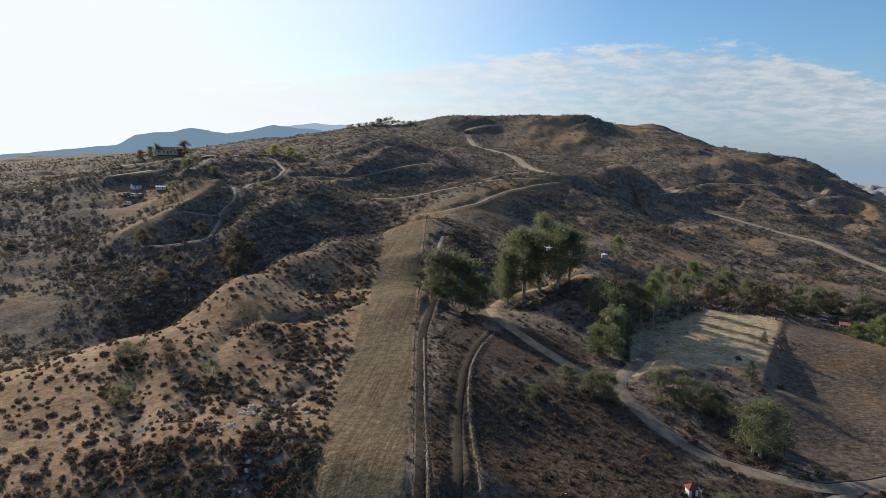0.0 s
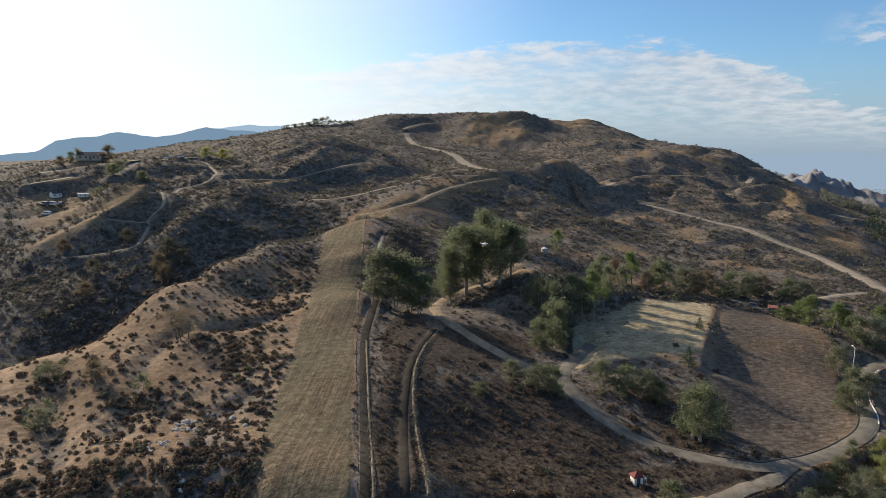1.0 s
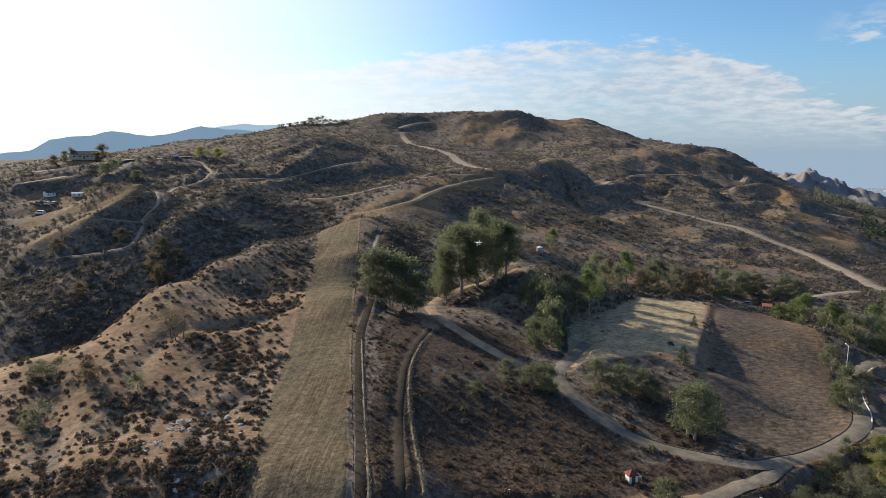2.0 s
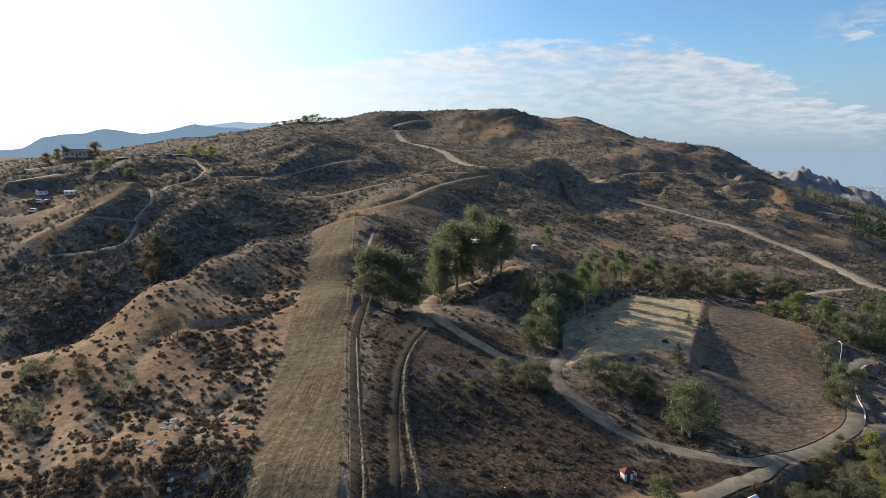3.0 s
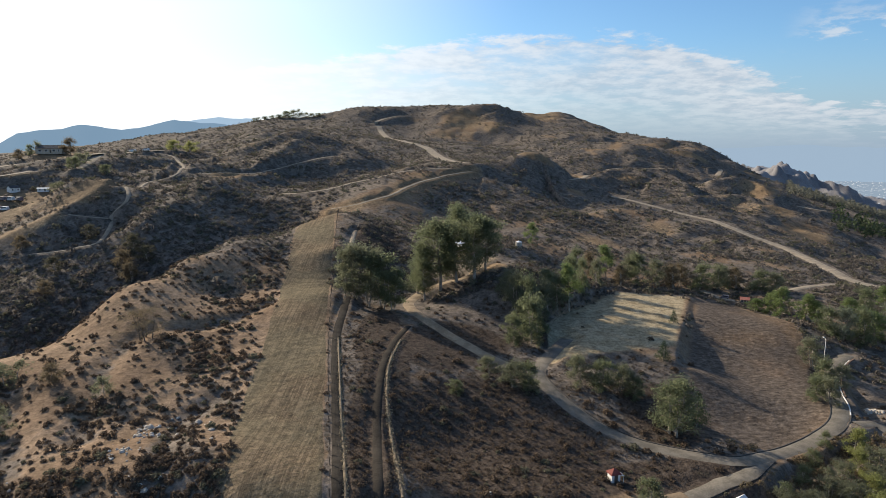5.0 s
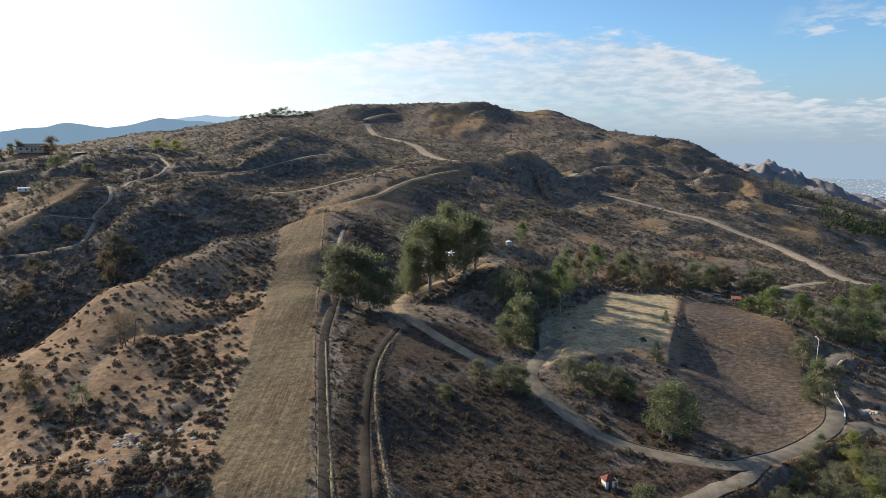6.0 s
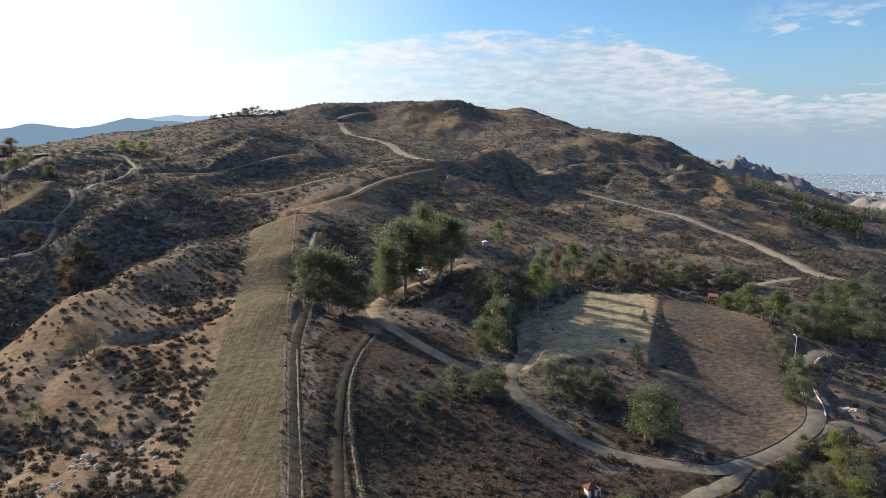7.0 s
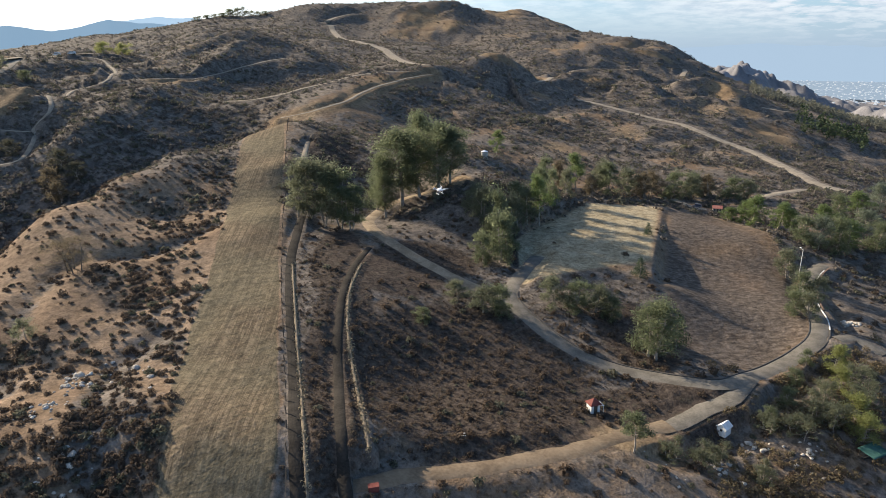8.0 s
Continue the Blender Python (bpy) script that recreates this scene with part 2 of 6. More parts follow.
# crests, gullies and benches of the hills: x, y, height
FENCE_RIDGE = [(-9.0, 53.5, 13.8), (-10.7, 64.6, 13.9), (-12.2, 74.9, 14.8), (-14.8, 92.4, 16.6), (-17.1, 110.1, 19.5), (-19.9, 133.1, 23.9), (-23, 160, 28.3), (-19, 186, 29.8), (-10, 214, 33.2), (1, 237, 36.7), (17, 254, 38.6)]
STRIP_EDGE = [(-17.8, 54.6, 14.4), (-21.9, 74.0, 15.1), (-25.6, 103.0, 18.3), (-28.1, 123.0, 21.2), (-24.0, 135.0, 23.5), (-29.5, 136.0, 23.0), (-25.5, 147.0, 25.6), (-30.5, 149.0, 25.0)]
WEST_CREST = [(-32, 158, 25.5), (-44.2, 139.4, 24.0), (-49.1, 123.0, 22.5), (-52.4, 108.6, 20.9), (-53.3, 102.3, 19.5), (-54.6, 95.8, 16.6), (-58.6, 89.6, 15.5), (-60.8, 85.6, 15.6)]
WEST_SLOPE = [(-31.9, 68.9, 14.2), (-39.3, 75.3, 15.8), (-34.2, 88.0, 16.3), (-38.7, 114.0, 18.6), (-38.4, 53.8, 14.4), (-35.6, 60.9, 14.6), (-24.5, 54.7, 14.4), (-47.8, 71.2, 15.1)]
RAVINE = [(-63.5, 110.5, 6.5), (-58.0, 121.4, 11.9), (-53.5, 136.1, 15.4), (-46, 153, 18.8), (-71.1, 103.5, 6.5), (-36, 171, 20.3)]
RAVINE_WALL = [(-81.6, 125.6, 11.4), (-84.3, 138.4, 15.6), (-76.9, 148.8, 17.5), (-67, 157, 21.6), (-54, 172, 24.1), (-46, 191, 26.9), (-39, 206, 28.7)]
WEST_NOSE = [(-102.3, 146.8, 16.6), (-109, 162, 21.7), (-104, 169, 25.3), (-96, 173, 29.4), (-92, 179, 33.6), (-84, 177, 31.0)]
WEST_BENCH = [(-129, 197, 31.6), (-120, 202, 33.0), (-142, 208, 36.4), (-128, 215, 37.9), (-115, 219, 39.9), (-93, 223, 37.7), (-90, 231, 39.4), (-66, 200, 32.3), (-78, 186, 30.7), (-72, 170, 26.6)]
WEST_SKYLINE = [(-156, 230, 37.5), (-140, 241, 43.4), (-124, 242, 41.9), (-116, 267, 43.9), (-114, 306, 46.7), (-122, 428, 53.3), (-132, 660, 74.2)]
DOME = [(-82, 272, 41.7), (-69, 286, 42.1), (-58, 292, 42.5), (-44, 290, 42.0), (-28, 278, 38.7), (-53, 267, 38.0), (-65, 249, 35.1), (-28, 240, 30.7), (-49, 235, 28.9), (-60, 215, 28.0)]
FAR_ROAD_SLOPE = [(8, 285, 37.6), (2, 302, 37.9), (20, 285, 37.2), (-8, 270, 36.0), (-10, 302, 37.2), (4, 262, 37.0), (-67, 570, 58.5), (-52, 611, 62.1), (-18, 457, 47.9), (5, 334, 38.9)]
SUMMIT = [(-100, 654, 72.8), (-71, 660, 78.7), (-43, 665, 84.1), (9, 670, 86.1), (44, 667, 86.5), (61, 665, 84.7), (71, 662, 80.5), (86, 631, 65.3), (41, 623, 65.1), (14, 600, 56.6), (48, 567, 45.1), (-19, 637, 65.5)]
NORTH_HILL = [(117, 806, 84.8), (161, 816, 88.2), (192, 794, 76.7), (88, 568, 51.0)]
NORTH_EAST_RIDGE = [(179, 712, 69.8), (197, 628, 53.8), (217, 576, 46.5), (235, 535, 42.7), (239, 493, 32.0), (246, 439, 15.5), (246, 387, 7.1), (241, 336, 3.0)]
MID_KNOLL = [(45, 279, 39.6), (29, 264, 36.2), (81, 404, 40.4), (111, 399, 38.0), (96, 332, 33.3), (120, 332, 32.2), (126, 310, 25.0), (167, 443, 34.1), (202, 441, 25.6), (169, 361, 25.0), (170, 330, 21.7)]
EAST_ROAD_SLOPE = [(82, 290, 23.8), (91, 270, 21.6), (95, 249, 19.4), (103, 218, 16.2), (103, 182, 12.6), (102, 154, 10.8)]
MID_SLOPE = [(54, 271, 28.8), (26, 236, 28.8), (32, 205, 23.6), (63, 214, 18.8), (4, 190, 25.2), (-11, 168, 25.3), (35, 173, 19.0), (76, 198, 15.3), (86, 165, 14.1), (166, 246, 5.7)]
KNOLL = [(20.6, 147.5, 20.8), (12.7, 124.4, 21.3), (2.5, 123.6, 16.3), (-2.4, 109.5, 16.5), (-14.6, 130.4, 19.6), (-11.4, 109.7, 17.0), (29.2, 142.7, 16.4), (40.7, 137.3, 14.9)]
PAD = [(52.0, 127.0, 14.4), (39.9, 130.3, 15.3), (18.0, 94.5, 12.3), (39.2, 98.5, 13.3), (18.3, 106.9, 13.6)]
FIELD = [(40.4, 91.3, 12.4), (47.0, 96.2, 11.6), (58.1, 99.9, 10.3), (40.4, 81.6, 8.7), (31.6, 78.8, 9.6), (49.6, 81.5, 8.7), (49.7, 113.8, 14.2), (65.0, 128.5, 12.0)]
DRIVE = [(16.1, 86.5, 12.4), (20.2, 78.0, 10.4), (28.9, 71.6, 8.9), (40.4, 71.4, 8.3), (65.9, 98.7, 9.1), (57.2, 80.6, 9.8), (35.9, 66.6, 9.4)]
EAST = [(78.4, 126.5, 12.5), (95.7, 136.5, 13.1), (65.7, 110.4, 13.0), (68.1, 104.0, 10.8)]
BEHIND_WEST = [(-207, 303, 27.1), (-196, 334, 31.2), (-177, 344, 32.2), (-163, 375, 34.4), (-159, 426, 36.6)]
BEHIND_DOME = [(-98, 324, 37.2), (-82, 340, 42.1), (-65, 345, 43.9), (-42, 329, 37.6)]
BEHIND_SUMMIT = [(-131, 854, 57.9), (-57, 875, 65.7), (12, 875, 69.5), (80, 864, 65.4)]
BEHIND_NORTH = [(201, 1014, 60.2), (230, 910, 45.1), (248, 787, 36.1), (266, 705, 30.8), (283, 643, 26.4)]
BEHIND_MOUND = [(123, 369, 24.2), (143, 345, 19.7), (56, 317, 33.1)]
WOODS_SHELF = [(300, 518, -8.3), (337, 518, -9.2), (337, 477, -10.2), (335, 600, -4.1), (415, 638, -9.9), (439, 617, -14.1)]
HOLLOW = [(1.7, 68.1, 10.8), (7.4, 62.0, 10.7), (5.7, 80.5, 12.5), (13.3, 61.8, 10.1), (20.1, 65.5, 8.3), (-5.2, 87.2, 15.9), (-4.8, 69.5, 12.9), (-3.2, 54.3, 13.2), (-8.6, 74.9, 14.8), (6.6, 94.9, 14.0)]
LOWER_ROAD = [(33.3, 62.5, 6.9), (6.7, 55.1, 10.0), (-2.8, 53.9, 12.1), (22.5, 59.7, 8.6), (42.1, 57.0, 5.4), (24.2, 54.5, 7.4), (50.2, 68.5, 7.2), (-9.0, 50.9, 12.5), (-22.1, 52.4, 12.3), (63.4, 80.3, 7.8), (84.5, 107.6, 9.9)]
LINES = [FENCE_RIDGE, STRIP_EDGE, WEST_CREST, WEST_SLOPE, RAVINE, RAVINE_WALL, WEST_NOSE, WEST_BENCH, WEST_SKYLINE, DOME, FAR_ROAD_SLOPE, SUMMIT, NORTH_HILL, NORTH_EAST_RIDGE, MID_KNOLL, EAST_ROAD_SLOPE, MID_SLOPE, KNOLL, PAD, FIELD, DRIVE, EAST, BEHIND_WEST, BEHIND_DOME, BEHIND_SUMMIT, BEHIND_NORTH, BEHIND_MOUND, WOODS_SHELF, HOLLOW, LOWER_ROAD]


def log_polar(x, y):
    return np.arctan2(x, y), np.log(np.maximum(np.hypot(x, y), 38.0))


def bend(a, b, c, d):
    q = (a - c) ** 2 + (b - d) ** 2 + 1e-9
    return q * np.log(q)


class Land:
    """A smooth sheet through the crests and gullies, bent as little as it can be."""

    def __init__(self, rows):
        rows = np.array(rows, float)
        self.u, self.v = log_polar(rows[:, 0], rows[:, 1])
        n = len(rows)
        m = np.zeros((n + 3, n + 3))
        m[:n, :n] = bend(self.u[:, None], self.v[:, None], self.u[None], self.v[None]) + np.eye(n) * 0.0005
        m[:n, n], m[:n, n + 1], m[:n, n + 2] = 1, self.u, self.v
        m[n:, :n] = m[:n, n:].T
        self.w = np.linalg.solve(m, np.concatenate([rows[:, 2], [0, 0, 0]]))

    def __call__(self, x, y):
        x, y = np.asarray(x, float), np.asarray(y, float)
        shape = x.shape
        u, v = log_polar(x.ravel(), y.ravel())
        behind = smooth(0.75, 1.3, np.abs(u))
        u, v = np.clip(u, -0.72, 0.72), np.clip(v, 3.7, 6.85)
        n = len(self.u)
        out = np.empty(len(u))
        for k in range(0, len(u), 20000):
            a, b = u[k:k + 20000], v[k:k + 20000]
            out[k:k + 20000] = bend(a[:, None], b[:, None], self.u[None], self.v[None]) @ self.w[:n] + self.w[n] + self.w[n + 1] * a + self.w[n + 2] * b
        return (out * (1 - behind) + 13.0 * behind).reshape(shape)


land = Land([row for line in LINES for row in line])


# sharp crests raised over that sheet: the dip behind, the width, and x, y, lift along the line
CREST_DOME_LEFT = (6, 22, [(-86, 249, -2.6), (-80, 265, 1.5), (-73, 282, 6.3), (-65, 291, 8.7), (-56, 294, 10.0)])
CREST_DOME_RIGHT = (6, 22, [(-49, 294, 8.2), (-41, 292, 5.4), (-29, 286, 2.7), (-15, 269, 0.9)])
CREST_DOME_NOSE = (0, 15, [(-58, 280, 7.3), (-60, 265, 6.7), (-63, 252, 5.6), (-67, 236, 4.2)])
CREST_WEST_SPUR = (5, 11, [(-59, 234, 5.1), (-64, 220, 6.0), (-66, 203, 2.9), (-68, 183, 2.8), (-69, 168, 3.4), (-71, 158, 4.0)])
CREST_SPUR_FORK = (2, 8, [(-65, 199, 2.5), (-64, 184, 2.5), (-64, 167, 1.3), (-65, 155, 2.4)])
CREST_WEST_NOSE = (4, 10, [(-82, 177, 3.1), (-88, 179, 2.6), (-93, 179, 2.8), (-99, 181, 3.0)])
CREST_NOSE_DOWN = (1.5, 9, [(-90, 176, 2.8), (-92, 171, 3.0), (-96, 165, 3.1), (-101, 161, 2.9), (-105, 156, 2.8)])
CREST_RED_HILL_TOP = (9, 36, [(5, 641, 3.4), (20, 646, 3.8), (45, 652, 3.8), (67, 658, 4.3)])
CREST_RED_HILL_SPUR = (3, 32, [(64, 630, 5.0), (57, 600, 4.9), (48, 569, 3.2)])
CREST_RED_HILL_LEFT_SPUR = (2, 25, [(19, 639, 3.7), (11, 613, 5.0), (0, 581, 2.3)])
CREST_CAP = (4, 18, [(17, 247, -1.5), (28, 266, 0.3), (40, 282, 1.5), (50, 286, 4.5), (57, 283, 5.0), (64, 274, 5.0)])
CREST_MOUND_EAST = (7, 15, [(76, 300, 3.7), (89, 314, 3.7), (100, 318, 2.9), (111, 316, 3.2), (119, 311, 4.7), (119, 296, 4.9), (117, 277, 2.5)])
CREST_MOUND_GOLD = (6, 14, [(134, 319, 1.4), (146, 326, 5.9), (160, 330, 7.1), (168, 327, 6.0), (167, 311, 4.0), (165, 299, 2.7)])
CREST_MOUND_LOW = (5, 13, [(111, 269, 3.5), (126, 282, 3.7), (139, 291, 4.3), (147, 288, 4.8), (141, 268, 3.7)])
CREST_GOLD_SLOPE = (4, 12, [(145, 275, 3.9), (152, 273, 4.1), (159, 265, 4.0), (165, 257, 3.7)])
CREST_FAR_SHELF = (7, 22, [(153, 462, 3.9), (165, 462, 4.0), (176, 456, 3.6), (194, 462, 4.8), (205, 452, 4.9)])
CREST_FAR_SHELF_LOW = (5, 20, [(113, 406, 3.2), (121, 398, 2.9), (131, 384, 6.1), (142, 375, 7.9)])
CREST_MID_SPUR = (3, 11, [(15, 241, 0.0), (24, 237, 1.8), (35, 232, 2.3), (45, 225, 2.4)])
CREST_MID_SPUR_LOW = (3, 10, [(47, 216, 1.7), (55, 210, 1.7), (65, 205, 1.7), (70, 188, 1.8)])
CREST_SUMMIT = (9, 42, [(-116, 651, 1.2), (-95, 662, 4.3), (-70, 669, 2.5), (-44, 676, 0.4), (-15, 679, 1.2), (12, 681, 1.4), (41, 672, -0.7), (67, 666, 2.2), (90, 685, -6.2)])
CREST_NORTH = (9, 42, [(123, 782, -2.2), (151, 802, -0.9), (172, 805, -1.0), (191, 793, -0.3), (209, 742, 2.3), (209, 648, -2.2), (220, 602, 1.2), (232, 565, -2.6), (241, 540, 1.3), (241, 507, 1.4), (238, 464, 3.3)])
CRESTS = [CREST_DOME_LEFT, CREST_DOME_RIGHT, CREST_DOME_NOSE, CREST_WEST_SPUR, CREST_SPUR_FORK, CREST_WEST_NOSE, CREST_NOSE_DOWN, CREST_RED_HILL_TOP, CREST_RED_HILL_SPUR, CREST_RED_HILL_LEFT_SPUR, CREST_CAP, CREST_MOUND_EAST, CREST_MOUND_GOLD, CREST_MOUND_LOW, CREST_GOLD_SLOPE, CREST_FAR_SHELF, CREST_FAR_SHELF_LOW, CREST_MID_SPUR, CREST_MID_SPUR_LOW, CREST_SUMMIT, CREST_NORTH]
GULLIES = [[(-42, 94), (-43.5, 89), (-43, 84), (-41.5, 78.5), (-39.5, 72), (-37.5, 65)], [(-52, 77), (-49.9, 73.6), (-44.4, 63.9), (-38, 54.5)], [(-28, 108), (-31, 101), (-35, 97), (-39, 95)], [(-26, 76), (-28, 70), (-27, 62), (-24, 55)]]


def crests(x, y):
    """Eroded ridges lifted to fit the camera's view: steep on both flanks, with a dip on the far side."""
    shape = x.shape
    x, y = x.ravel(), y.ravel()
    r = np.hypot(x, y)
    worn = 1 + 0.45 * fractal(x, y, 16, 91, 3)
    lift, dip = np.zeros(x.shape), np.zeros(x.shape)
    for behind, wide, points in CRESTS:
        p = np.array(points, float)
        reach = 6 * wide
        k = np.nonzero((x > p[:, 0].min() - reach) & (x < p[:, 0].max() + reach) & (y > p[:, 1].min() - reach) & (y < p[:, 1].max() + reach))[0]
        px, py, best, up, out = x[k], y[k], np.full(len(k), 1e6), np.zeros(len(k)), np.zeros(len(k))
        for (ax, ay, az), (bx, by, bz) in zip(p, p[1:]):
            ux, uy = bx - ax, by - ay
            s = np.clip(((px - ax) * ux + (py - ay) * uy) / (ux * ux + uy * uy), 0, 1)
            cx, cy = ax + s * ux, ay + s * uy
            d = np.hypot(px - cx, py - cy)
            closer = d < best
            best, up, out = np.where(closer, d, best), np.where(closer, az + s * (bz - az), up), np.where(closer, r[k] - np.hypot(cx, cy), out)
        q = np.sqrt((best * worn[k]) ** 2 + 0.8) - 0.9
        rise = up * np.exp(-q / wide)
        lift[k] = np.where(np.abs(rise) > np.abs(lift[k]), rise, lift[k])
        dip[k] = np.maximum(dip[k], behind * q / wide * np.exp(1 - q / wide) * smooth(0.2, 0.8, out / np.maximum(best, 0.5)))
    return (lift - np.maximum(dip - np.maximum(lift, 0), 0)).reshape(shape)


def corridor(x, y):
    """Distance from the slope kept even so that the camera sees the far road."""
    return np.abs(x - np.interp(y, [250, 340, 450, 530, 611, 650], [15, 5, -18, -37, -52, -42])) + np.maximum(240 - y, 0) + np.maximum(y - 655, 0)


def gully_distance(x, y):
    d = 1e6
    for (ax, ay), (bx, by) in (pair for line in GULLIES for pair in zip(line, line[1:])):
        ux, uy = bx - ax, by - ay
        s = np.clip(((x - ax) * ux + (y - ay) * uy) / (ux * ux + uy * uy), 0, 1)
        d = np.minimum(d, np.hypot(x - ax - s * ux, y - ay - s * uy))
    return d


def base_height(x, y):
    """The hills without roads."""
    x, y = np.asarray(x, float), np.asarray(y, float)
    r = np.hypot(x, y)
    z = land(x, y)
    far = smooth(180, 420, r)
    rough = (0.45 * fractal(x, y, 9.0, 3, 4) + 0.35 * np.abs(fractal(x, y, 15, 4, 3))) * (1 - 0.75 * smooth(-22, -15, x) * smooth(130, 110, y)) + 0.5 * fractal(x, y, 24, 5, 3) * smooth(60, 140, r)
    wx, wy = x + 14 * fractal(x, y, 60, 13, 2), y + 14 * fractal(x, y, 60, 14, 2)
    # small spurs with sharp gullies between them
    spurs = 6.0 * (np.abs(fractal(wx, wy, 100, 11, 3)) - 0.22) * smooth(230, 400, r) + 4.0 * (np.abs(fractal(wx, wy, 38, 17, 4)) - 0.22)
    calm = (1 - np.exp(-(corridor(x, y) / 26) ** 2)) * (1 - np.exp(-((x + 0.15 * y) / 16) ** 2) * smooth(195, 165, y))
    ridges = crests(x, y)
    z = z + rough + smooth(115, 220, r) * (1 - 0.6 * smooth(560, 640, r)) * spurs * calm + np.maximum(ridges, 0) + np.minimum(ridges, 0) * calm - 0.7 * np.exp(-(gully_distance(x, y) / 1.8) ** 2)
    z = z + (1.6 + 1.6 * smooth(350, 560, r)) * (np.abs(fractal(wx, wy, 17 + 14 * smooth(350, 560, r), 19, 4)) - 0.2) * smooth(150, 260, r) * calm
    # rugged badlands before the plain
    turn = np.arctan2(x, y)
    rugged = smooth(0.40, 0.46, turn) * smooth(0.90, 0.70, turn) * smooth(880, 1080, r) * smooth(1700, 1250, r)
    top = np.interp(turn, [0.46, 0.51, 0.535, 0.555, 0.575, 0.61, 0.65, 0.8], [22, 19, 12, -4, -14, -34, -46, -55])
    # the plain in the east and the country behind
    away = smooth(0, 280, r - 870 + 190 * smooth(0.26, 0.38, turn))
    z = z * (1 - away) + (-70 + 3 * fractal(x, y, 200, 7, 3)) * away
    ux, uy = x + 30 * fractal(x, y, 120, 61, 2), y + 30 * fractal(x, y, 120, 62, 2)
    cut = 52 * np.abs(fractal(ux, uy * 0.6, 130, 51, 4)) + 40 * np.abs(fractal(ux, uy * 0.7, 48, 53, 3)) + 14 * np.abs(fractal(ux, uy, 18, 57, 2))
    return z + rugged * np.maximum(top + 70 - cut, 0)


# ---- roads and tracks: middle line, width, how far their cut reaches, surface ----
ROADS = []


def lay(name, points, width, shoulder, surface, label, sink=0.0):
    ROADS.append((name, points, width, shoulder, surface, label, sink))


lay("driveway", [(22.7, 103.6), (19, 97.4), (15.6, 89.7), (15.9, 85), (18.4, 80), (20.7, 77), (23, 74.8), (26, 73), (28.9, 71.5), (31.6, 70.1), (35.7, 68.8), (40.6, 71.6), (45.6, 74.4), (49.7, 76.5), (53.2, 78.7), (55.7, 82.1), (58.6, 88.1), (62.4, 94.7), (66.6, 100), (70.2, 102.7)], 2.25, 2.2, MAT_ASPHALT, "weathered grey single-lane asphalt driveway")
lay("driveway_branch", [(40, 71.2), (35.2, 66.5), (31.7, 65.5), (26.8, 63.4)], 2.15, 2.0, MAT_ASPHALT, "weathered grey asphalt lane joining the driveway")
lay("knoll_track", [(13.8, 134), (10.5, 128.2), (7.3, 125.6), (3.4, 126.5), (0.1, 126.2), (-2.7, 122.5), (-4.2, 116.5), (-3.1, 109.9), (-0.5, 104.3), (2.8, 99.8), (6.3, 95.7), (9.5, 92.1), (13.5, 88.5)], 2.1, 1.6, MAT_KNOLL_TRACK, "pale ochre dirt track curving round a wooded knoll")
lay("east_road", [(75.0, 267.7), (87.3, 253.8), (102.1, 234.3), (106.2, 220.4), (113.6, 197.3), (108.8, 162.2), (112.3, 153.8)], 3.3, 5, MAT_TRACK, "wide pale graded dirt road across the slope")
lay("far_road", [(-30.2, 650.3), (-46.3, 636.1), (-52.8, 620.8), (-47.7, 603.5), (-16.8, 421.8), (-1.8, 377.4), (15.5, 252.5)], 5.0, 9, MAT_TRACK, "pale dirt road winding to the far summit")
lay("ridge_track", [(-28.1, 180.4), (-20.2, 181.3), (-12.6, 188.2), (-6.4, 205.1), (4.9, 226.8), (15.5, 242.6)], 1.3, 2, MAT_TRACK, "pale narrow dirt track on the ridge")
lay("ridge_track_upper", [(-46.9, 203.7), (-36.3, 200.0), (-26.0, 209.4), (-17.8, 215.4), (-8.7, 228.3), (-0.7, 233.0), (7.2, 237.3)], 1.7, 2, MAT_TRACK, "pale dirt track along the ridge crest")
# both lanes have their shade painted into the surface colour
lay("fence_lane", [(-7, 43), (-8.3, 53.8), (-10.3, 67.5), (-12.6, 82.1), (-14.2, 94.5), (-14.5, 103.6), (-14.8, 114.7)], 1.3, 1.2, MAT_SHADED_LANE, "worn dirt lane beside a fence, darkened for its shade")
lay("berm_lane", [(-4.2, 50.5), (-4.7, 54.2), (-6.1, 68.9), (-6.5, 75.6), (-6.4, 84.6), (-5.3, 93.5), (-3.6, 100.7)], 1.05, 1.2, MAT_SHADED_LANE, "worn dirt lane with a pale bank, darkened for its shade")
lay("west_trail", [(-85.2, 181.0), (-82.2, 175.9), (-81.1, 172.0), (-82.7, 169.8), (-83.9, 168.9), (-83.0, 166.6), (-82.1, 163.1), (-80.8, 155.2), (-84.7, 153.4), (-94.6, 150.6)], 1.05, 2.5, MAT_TRACK, "pale winding foot trail through dark scrub")
lay("bench_road", [(-146.8, 220.4), (-143.5, 227.0), (-125.5, 226.7), (-121.6, 238.4), (-127.4, 279.5), (-119.8, 275.5), (-111.5, 281.0)], 3.0, 4, MAT_TRACK, "pale dirt road along a hillside bench")
lay("bench_spur", [(-120.7, 237.3), (-117.0, 223.7), (-116.2, 213.1)], 2.6, 3, MAT_TRACK, "pale dirt spur road on a bench")
lay("loop_trail", [(-115.6, 274.6), (-107.2, 270.4), (-94.7, 248.3), (-84.0, 215.9), (-86.2, 210.9), (-91.6, 209.6), (-86.0, 178.2)], 1.1, 2.5, MAT_TRACK, "thin pale looping trail in scrub")
